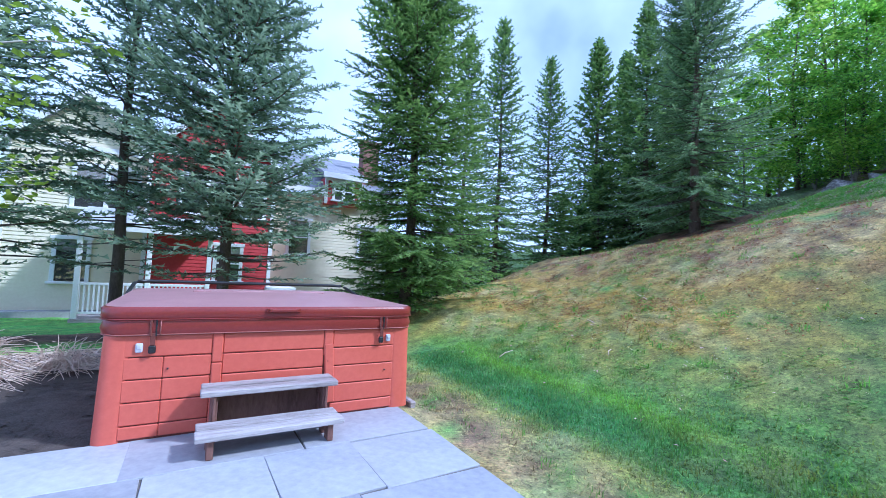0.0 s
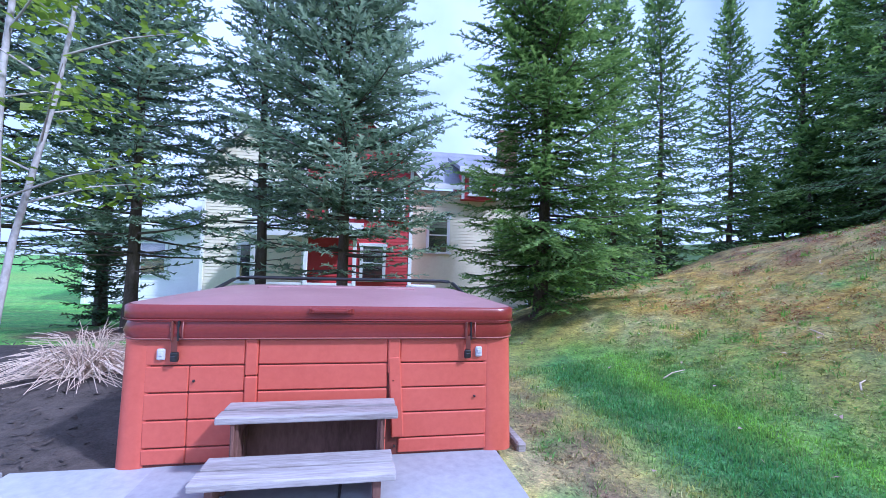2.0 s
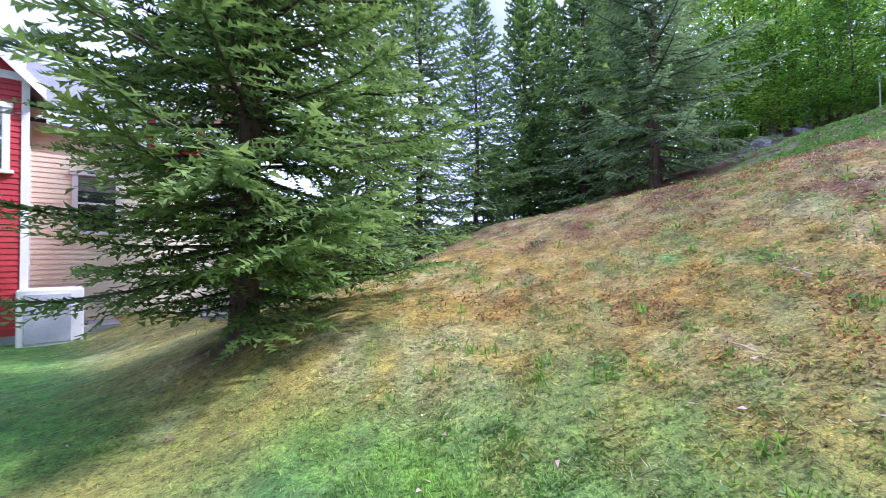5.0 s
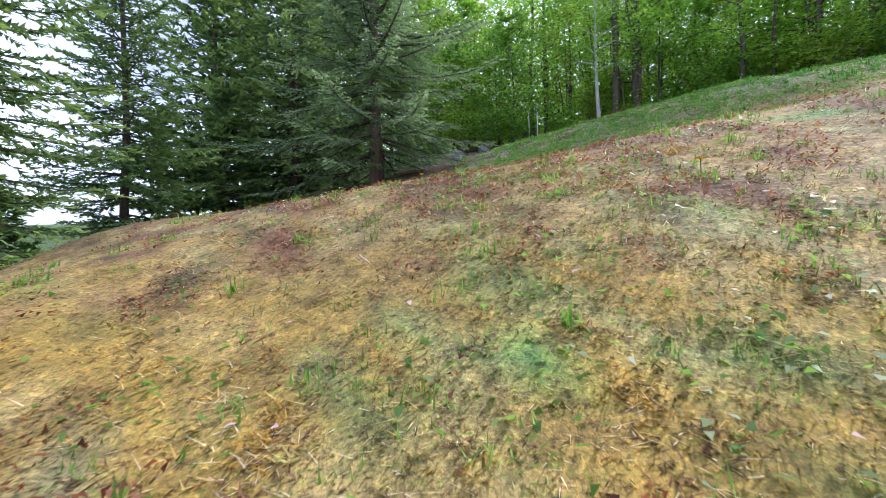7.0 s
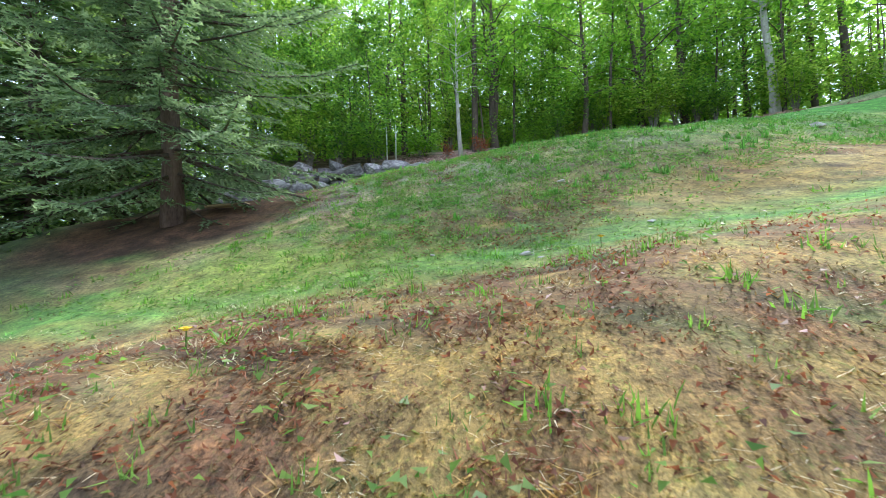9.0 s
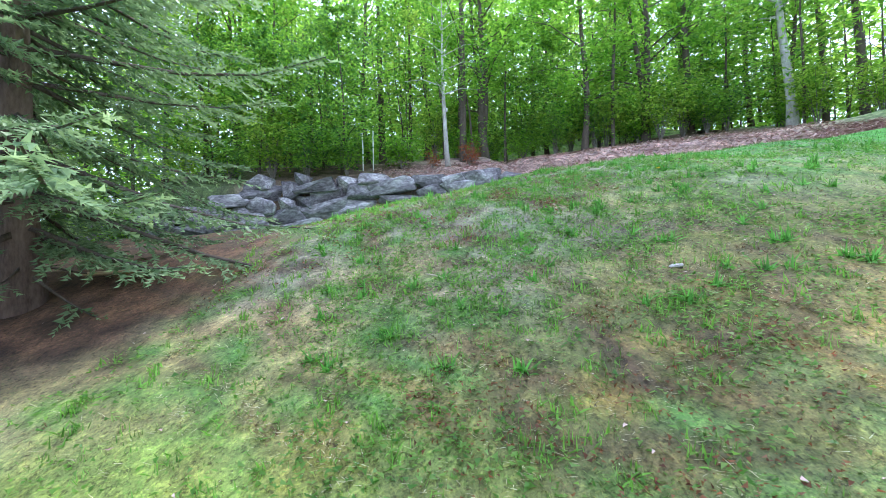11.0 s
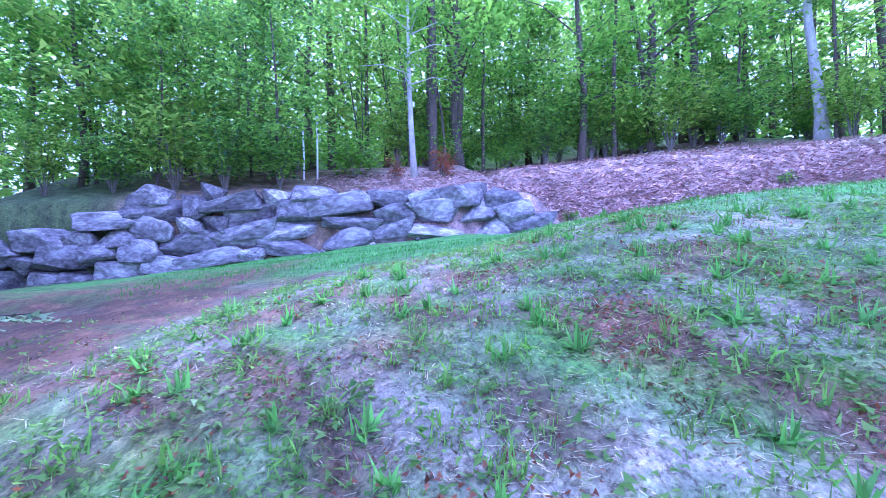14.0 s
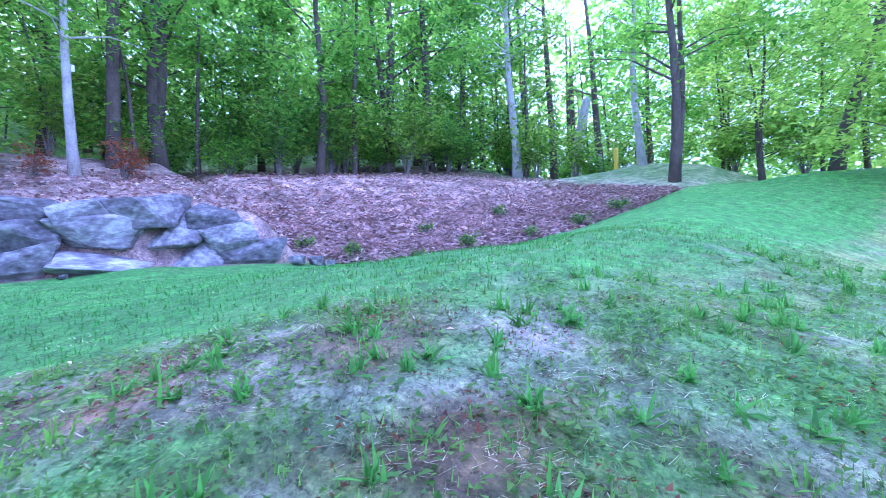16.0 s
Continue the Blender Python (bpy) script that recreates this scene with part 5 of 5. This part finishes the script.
def make_wall():
    wall = tagged(new("retaining_wall"), "dry-laid retaining wall of large grey field boulders", "stone wall", kind="structure")
    r = random.Random(17)

    def stone(y, z, w, h, deep=0.95):
        o = new("stone", r.choice(STONES))
        x = float(wall_line(np.float64(y))) + r.uniform(-0.10, 0.10) + 0.06 * (z - 5)
        run = math.degrees(math.atan(0.45 if y < 0 else 0.33))
        o.matrix_world = pose(x + 0.25, y, z, r.uniform(-8, 8), r.uniform(-10, 10), 90 - run + r.uniform(-8, 8) + (180 if r.random() < 0.5 else 0)) @ Matrix.Diagonal((w * 1.22, deep, h * 1.36, 1))
        o.parent = wall
        return o

    top_at = lambda q: 7.25 - 0.55 * max(0, -q - 4.6) - 0.22 * max(0, q - 4.5)
    # courses from the foot up; joints run uneven from course to course
    for c in range(5):
        y = -5.9 + 0.4 * (c % 2)
        while y < 15:
            w = r.uniform(0.7, 1.9)
            h = r.uniform(0.4, 0.68)
            foot = ground_at(float(wall_line(np.float64(y))) - 0.3, y) - 0.1
            z = foot + 0.54 * c + h / 2 + r.uniform(-0.05, 0.05)
            if z + h * 0.35 < top_at(y):
                stone(y + w / 2, z, w, h)
            elif z - h * 0.3 < top_at(y) and r.random() < 0.55:
                stone(y + w / 2, z - 0.1, w * 0.8, h * 0.8)
            y += w * 0.9
    for y, dz in ((-6.3, 0.1), (-6.6, 0.0), (-5.9, 0.12), (-2.0, 0.05), (0.6, 0.03), (-0.8, 0.04)):
        x = float(wall_line(np.float64(y))) - 0.35
        o = new("stone", r.choice(STONES))
        s = r.uniform(0.3, 0.45) if y < -5 else r.uniform(0.12, 0.2)
        o.matrix_world = pose(x, y, ground_at(x, y) + dz, 0, 0, r.uniform(0, 360)) @ Matrix.Diagonal((s, s * 0.8, s * 0.6, 1))
        o.parent = wall


# ---- small things on the bank ----
def make_poles():
    pole = tagged(new("white_pole"), "thin white plastic pole standing in the undergrowth", "pole", "white poles")
    g = Geo()
    g.tube([(0, 0, -0.3), (0.01, 0, 1.0), (0.0, 0.02, 1.9)], [0.035, 0.035, 0.035], 8)
    g.part("shaft", M_WHITE, pole, True)
    c = Geo()
    c.tube([(0, 0.02, 1.9), (0, 0.02, 1.96)], [0.045, 0.045], 8)
    c.part("cap", M_GREYPLASTIC, pole, True)
    pole.matrix_world = pose(33.96, 0.95, ground_at(33.96, 0.95), 0, 1)
    copy_thing(pole, pose(33.75, 0.45, ground_at(33.75, 0.45) + 0.3, 2, 1, 40))
    post = tagged(new("marker_post"), "yellow marker post at the edge of the wood", "post")
    g = Geo()
    g.box(-0.1, 0.1, -0.06, 0.06, -0.2, 1.45, 0.015)
    g.part("post", M_POSTYELLOW, post)
    post.location = (23.6, -22.6, ground_at(23.6, -22.6))
    stake = tagged(new("wooden_stake"), "grey weathered wooden stake in the grass", "stake", "wooden stakes")
    g = Geo()
    g.box(-0.08, 0.08, -0.06, 0.06, -0.2, 1.4, 0.012)
    g.part("stake", M_OLDWOOD, stake)
    stake.location = (24.8, -22.3, ground_at(24.8, -22.3))
    copy_thing(stake, pose(24.3, -22.5, ground_at(24.3, -22.5), 3, 2, 30))
    tag = Geo()
    tag.box(-0.012, 0.012, -0.075, 0.075, -0.09, 0.09, 0.02, segments=2)
    t = tag.part("tree_tag", M_WHITE)
    t.location = (31.78, -2.92, 10.95)
    tagged(t, "small white tag nailed to a tree trunk", "tag")
    p = Geo()
    p.box(-0.45, 0.45, -0.09, 0.09, 0, 0.05, 0.01)
    o = p.part("plank", M_WOODCUT)
    o.matrix_world = pose(18.6, 5.2, ground_at(18.6, 5.2) + 0.06, 4, 3, 75)
    tagged(o, "short pale board lying under the big spruce", "board")


def make_ground_bits():
    """Stones, twigs, dandelions and weeds on the slope."""
    r = random.Random(77)
    FLAT = boulder(95)
    FLAT.materials[0] = M_PALESTONE
    for x, y, s in ((16.1, -6.7, 0.34), (12.6, 0.9, 0.07), (13.6, 1.7, 0.08), (12.9, 0.9, 0.14), (15.2, -0.6, 0.12), (13.0, -0.5, 0.1), (10.6, -0.2, 0.05)):
        o = new("stone", FLAT)
        o.matrix_world = pose(x, y, ground_at(x, y) + s * 0.08, r.uniform(-9, 9), 0, r.uniform(0, 360)) @ Matrix.Diagonal((s, s * 0.7, s * 0.35, 1))
        tagged(o, "flat pale stone lying in the grass", "stone", "stones in the grass")
    for x, y, a, ln in ((5.4, 0.2, 30, 0.2), (6.2, 1.2, 100, 0.14), (7.4, 1.1, 75, 0.25), (4.6, 1.4, 10, 0.3), (16.2, 1.4, 80, 0.2), (8.7, 3.1, 40, 0.2)):
        g = Geo()
        g.tube([(-ln / 2, 0, 0), (0, 0.015, 0.012), (ln / 2, -0.01, 0.004)], [0.008, 0.007, 0.004], 5)
        o = g.part("twig", M_STRAW, None, True)
        o.matrix_world = pose(x, y, ground_at(x, y) + 0.045, 0, -14, a)
        tagged(o, "pale dry twig lying in the grass", "twig", "dry twigs")
    flower = tagged(new("dandelion"), "yellow dandelion in the dry grass", "flower", "dandelions")
    g = Geo()
    for k in range(14):
        a = 6.283 * k / 14
        g.add([(0, 0, 0.1), (0.03 * math.cos(a - 0.2), 0.03 * math.sin(a - 0.2), 0.108), (0.034 * math.cos(a), 0.034 * math.sin(a), 0.106), (0.03 * math.cos(a + 0.2), 0.03 * math.sin(a + 0.2), 0.108)], [(0, 1, 2, 3)])
    g.tube([(0, 0, 0.094), (0, 0, 0.112)], [0.015, 0.012], 8)
    g.part("petals", M_FLOWER, flower)
    g = Geo()
    g.tube([(0, 0, 0), (0.005, 0, 0.095)], [0.004, 0.003], 5, colour=(0.15, 0.25, 0.05))
    g.part("stem", M_BLADE, flower)
    flower.location = (11.4, 3.3, ground_at(11.4, 3.3))
    for x, y in ((12.3, 0.5), (17.2, -2.2), (9.4, 0.9)):
        copy_thing(flower, pose(x, y, ground_at(x, y)))


def blades(name, label, x, y, height, width, colours, seed, lean=0.5, kind_mat=None, short=False):
    """Grass out of single bent blades, two triangles each."""
    r = np.random.RandomState(seed)
    n = len(x)
    a = r.uniform(0, 6.283, n)
    ln = height * r.uniform(0.55, 1.3, n)
    w = width * r.uniform(0.7, 1.3, n)
    # well-leaning blades lie as thatch, none of them upright
    lean = np.broadcast_to(np.asarray(lean, float), (n,))
    tilt = np.clip(np.abs(r.normal(0, 1, n) * lean), np.where(lean > 1.1, lean - 0.4, 0), 1.3)
    z = land(x, y) - 0.005
    d = np.stack([np.cos(a) * np.sin(tilt), np.sin(a) * np.sin(tilt), np.cos(tilt)], 1)
    s = np.stack([-np.sin(a), np.cos(a), np.zeros(n)], 1)
    p = np.stack([x, y, z], 1)
    mid = p + d * (ln * 0.55)[:, None]
    d2 = d.copy()
    d2[:, 2] -= 0.35
    tip = mid + unit(d2) * (ln * 0.5)[:, None]
    if short:
        tip = p + unit(d2 + d) * ln[:, None]
        v = np.stack([p - s * w[:, None] / 2, p + s * w[:, None] / 2, tip], 1).reshape(-1, 3)
        tris, per = np.arange(3 * n).reshape(-1, 3), 3
    else:
        v = np.stack([p - s * w[:, None] / 2, p + s * w[:, None] / 2, mid + s * w[:, None] * 0.3, tip], 1).reshape(-1, 3)
        k = np.arange(n)[:, None] * 4
        tris, per = np.concatenate([k + np.array([0, 1, 2]), k + np.array([0, 2, 3])]), 4
    me = tri_mesh(name, v, tris, np.repeat(colours, per, 0), kind_mat or M_BLADE)
    return tagged(new(name, me), label, "grass", kind="stuff")


PATH_XY = ((2.2, -1.2), (3.0, -0.2), (3.8, 1.1), (5.4, 1.9), (7.0, 2.35), (9.1, 2.4), (11.5, 2.35), (14.3, 2.1), (16.4, 1.4), (17.6, 0.4), (18.6, -1.0))


def make_grass():
    r = np.random.RandomState(81)

    def scatter(n, near):
        seg = r.randint(0, len(PATH_XY) - 1, n)
        t = r.rand(n)
        q = np.array(PATH_XY)
        x = q[seg, 0] * (1 - t) + q[seg + 1, 0] * t + r.normal(0, near, n)
        y = q[seg, 1] * (1 - t) + q[seg + 1, 1] * t + r.normal(0, near, n) - 0.2
        return x, y

    def allowed(x, y):
        ok = (x > 2.5) & ((x - bank_foot(y)) < 0) & ((x - wall_line(y)) < -0.2)
        for tx, ty, rr in ((4.57, 4.82, 1.3), (18.3, 6.1, 2.5)):
            ok &= np.hypot(x - tx, y - ty) > rr
        return ok

    # tufts, each of one tone: moss, bleached thatch, brown or green
    x1, y1 = scatter(15500, 1.35)
    x2, y2 = scatter(6500, 3.4)
    x3, y3 = r.uniform(14, 20.5, 3200), r.uniform(-9, 0.5, 3200)
    cx, cy = np.concatenate([x1, x2, x3]), np.concatenate([y1, y2, y3])
    k = allowed(cx, cy)
    cx, cy = cx[k], cy[k]
    n = len(cx)
    tone = 0.35 + 1.3 * r.beta(1.5, 2.1, n)
    tuft = cover_colour(cx, cy, r.rand(n)) * tone[:, None]
    pick, high = r.rand(n), ease(13, 15.5, cx)
    slope = ease(4.8, 5.6, cx)
    bleached = pick < 0.19 * slope + 0.1 * high
    brown = (pick > 0.87 - 0.17 * ease(8, 9.4, cx) * (1 - ease(12.4, 13, cx))) & (slope > 0.5)
    fresh = (pick > 0.5) & (pick < 0.56 + 0.12 * high)
    tuft[bleached] = np.array((0.78, 0.69, 0.48)) * r.uniform(0.75, 1.2, (bleached.sum(), 1))
    tuft[brown] = np.array((0.17, 0.085, 0.045)) * r.uniform(0.5, 1.5, (brown.sum(), 1)) + np.array((0.13, 0.035, 0.012)) * (ease(7.5, 9, cx) * (1 - ease(12.5, 13.5, cx)) * r.rand(n))[brown][:, None]
    tuft[fresh] = np.array((0.19, 0.36, 0.06)) * r.uniform(0.6, 1.3, (fresh.sum(), 1))
    m = 10
    wide = np.repeat(np.where(bleached, 0.055, 0.035), m)
    ox, oy = r.normal(0, 1, n * m), r.normal(0, 1, n * m)
    x, y = np.repeat(cx, m) + ox * wide, np.repeat(cy, m) + oy * wide
    col = np.repeat(tuft, m, 0) * (0.75 + 0.5 * r.rand(n * m)[:, None])
    tall = np.repeat((0.04 + 0.025 * r.rand(n) + 0.025 * bleached + 0.01 * fresh), m)
    blades("dry_grass", "short dry straw-coloured lawn grass in tufts", x, y, tall, np.repeat(np.where(bleached, 0.0055, 0.009), m), np.clip(col * 1.1, 0, 1), 82, np.repeat(np.where(bleached, 1.5, np.where(fresh, 0.8, 1.3)), m), short=True)
    # greener blades: the ditch and the mown strip under the wall
    x, y = r.normal(4.0, 0.45, 26000), r.uniform(-4, 7, 26000) - 0.0
    y = np.where(y > 2.4, 2.4 - (y - 2.4) * 0.9, y)
    yb = r.uniform(-9, 4, 16000)
    xb = mown_edge(yb) + r.uniform(0.1, 7, 16000)
    x, y = np.concatenate([x, xb]), np.concatenate([y, yb])
    k = allowed(x, y)
    x, y = x[k], y[k]
    col = np.where((x < 8)[:, None], cover_colour(x, y, r.rand(len(x))) * 1.1, np.array((0.09, 0.33, 0.05))) * (0.6 + 0.8 * r.rand(len(x))[:, None]) + np.array((0.05, 0.03, 0.0)) * r.rand(len(x))[:, None]
    blades("green_grass", "lush green lawn grass", x, y, np.where(x < 8, 0.045, 0.06), 0.012, col, 83, 0.6, short=True)
    # tufts of taller fresh grass and flat weeds
    xs, ys = scatter(1100, 2.3)
    k = allowed(xs, ys) & (xs > 5) & ((xs > 14) | (r.rand(1100) < 0.22)) & (xs < mown_edge(ys))
    xs, ys = xs[k], ys[k]
    m = 16
    x = np.repeat(xs, m) + r.normal(0, 0.045, len(xs) * m)
    y = np.repeat(ys, m) + r.normal(0, 0.045, len(xs) * m)
    col = np.array((0.2, 0.42, 0.055)) * (0.6 + 0.8 * r.rand(len(x))[:, None])
    blades("grass_tufts", "tufts of fresh green grass and weeds", x, y, 0.085, 0.014, col, 84, 0.65)
    xs, ys = scatter(3000, 2.3)
    k = allowed(xs, ys) & (xs > 4.5) & ((xs > 13.5) | (r.rand(3000) < 0.3)) & (xs < mown_edge(ys))
    xs, ys = xs[k], ys[k]
    m = 12
    x = np.repeat(xs, m) + r.normal(0, 0.10, len(xs) * m)
    y = np.repeat(ys, m) + r.normal(0, 0.10, len(xs) * m)
    hx, hy = r.uniform(14.0, 21.5, 4200), r.uniform(-9, 2.6, 4200)
    kk = (hx < mown_edge(hy) + 0.1) & (soft_noise(hx, hy, 2.2, 33) > 0.42)
    hx, hy = np.repeat(hx[kk], 9), np.repeat(hy[kk], 9)
    x, y = np.concatenate([x, hx + r.normal(0, 0.09, len(hx))]), np.concatenate([y, hy + r.normal(0, 0.09, len(hy))])
    p = np.stack([x, y, land(x, y) + r.uniform(0.01, 0.055, len(x))], 1)
    me = leaf_mesh(r, p, 0.05, (0.08, 0.22, 0.03), (0.3, 0.5, 0.1), 0.35, "weed_leaves", simple=True)
    tagged(new("low_weeds", me), "low broad-leaved green weeds in the lawn", "weeds", kind="stuff")
    # rosettes of broad fresh leaves on the upper hump
    xs, ys = r.uniform(14.5, 20.5, 330), r.uniform(-8.5, 2.6, 330)
    k = allowed(xs, ys) & (xs < mown_edge(ys) + 0.1)
    xs, ys = xs[k], ys[k]
    x = np.repeat(xs, 16) + r.normal(0, 0.02, len(xs) * 16)
    y = np.repeat(ys, 16) + r.normal(0, 0.02, len(xs) * 16)
    col = np.array((0.17, 0.44, 0.07)) * (0.55 + 0.75 * r.rand(len(x))[:, None])
    blades("leaf_rosettes", "rosettes of broad bright green weed leaves", x, y, 0.12, 0.026, col, 86, 0.95)
    # dead leaves: thick on the bank, sparse on the slope
    n = 24000
    y = r.uniform(-17, -5.6, n)
    x = bank_foot(y) + np.abs(r.normal(0, 2.8, n)) - 0.1
    xw, yw = r.uniform(0.5, 4.5, 2500), r.uniform(-6.5, 0.5, 2500)
    x, y = np.concatenate([x, wall_line(yw) + xw]), np.concatenate([y, yw])
    z1, z2 = scatter(400, 2.6)
    x, y = np.concatenate([x, z1]), np.concatenate([y, z2])
    k = (x > 3) & ((np.abs(x - wall_line(y)) > 0.5) | (y < -6.4))
    x, y = x[k], y[k]
    p = np.stack([x, y, land(x, y) + r.uniform(0.012, 0.045, len(x)) + 0.03 * (x > 20)], 1)
    me = leaf_mesh(r, p, np.where(x > np.minimum(bank_foot(y), wall_line(y)) - 0.3, 1.0, 0.3) * 0.15, (0.36, 0.2, 0.17), (0.86, 0.69, 0.64), 0.3, "leaf_litter", simple=True)
    me.materials[0] = M_DEADLEAF
    tagged(new("leaf_litter", me), "fallen pinkish-brown dead leaves", "leaves", kind="stuff")

    # rust-brown dead weeds in patches over the crest, the slope and the upper hump
    xs, ys = scatter(60000, 2.2)
    m = soft_noise(xs, ys, 7.0, 16) + 0.6 * soft_noise(xs, ys, 2.6, 9)
    edge = 12.2 + 0.2 * (ys - 1.5)
    want = np.where((xs > 9.2) & (xs < edge), 0.76, np.where((xs > 16.8) & (xs < mown_edge(ys)), 0.95, np.where((xs > 6) & (xs <= 9.2), 0.98, np.where((np.abs(xs - 14.1) < 1.0) & (np.abs(ys - 0.7) < 1.3), 0.8, 9.0))))
    k = allowed(xs, ys) & (m > want)
    xs, ys = xs[k][:18000], ys[k][:18000]
    p = np.stack([xs, ys, land(xs, ys) + r.uniform(0.005, 0.05, len(xs))], 1)
    me = leaf_mesh(r, p, 0.034, (0.09, 0.03, 0.015), (0.44, 0.17, 0.08), 0.5, "dead_weeds", simple=True)
    tagged(new("dead_weeds", me), "low rust-brown withered weeds in the lawn", "weeds", kind="stuff")


def make_rusty_saplings():
    m = shrub(91, 1.1, 1.0, 260, 0.12, (0.3, 0.09, 0.04), (0.55, 0.22, 0.1))
    for x, y, s in ((31.4, -3.9, 1.0), (31.9, -2.2, 0.8), (32.3, -4.3, 0.9)):
        plant("rusty_shrub", m, ("stems", "leaves"), x, y, "small sapling with dead rust-brown leaves", "sapling", "rust-leaved saplings", 40 * s, s)


make_poles()
make_rusty_saplings()
make_ground_bits()
make_grass()
make_wall()
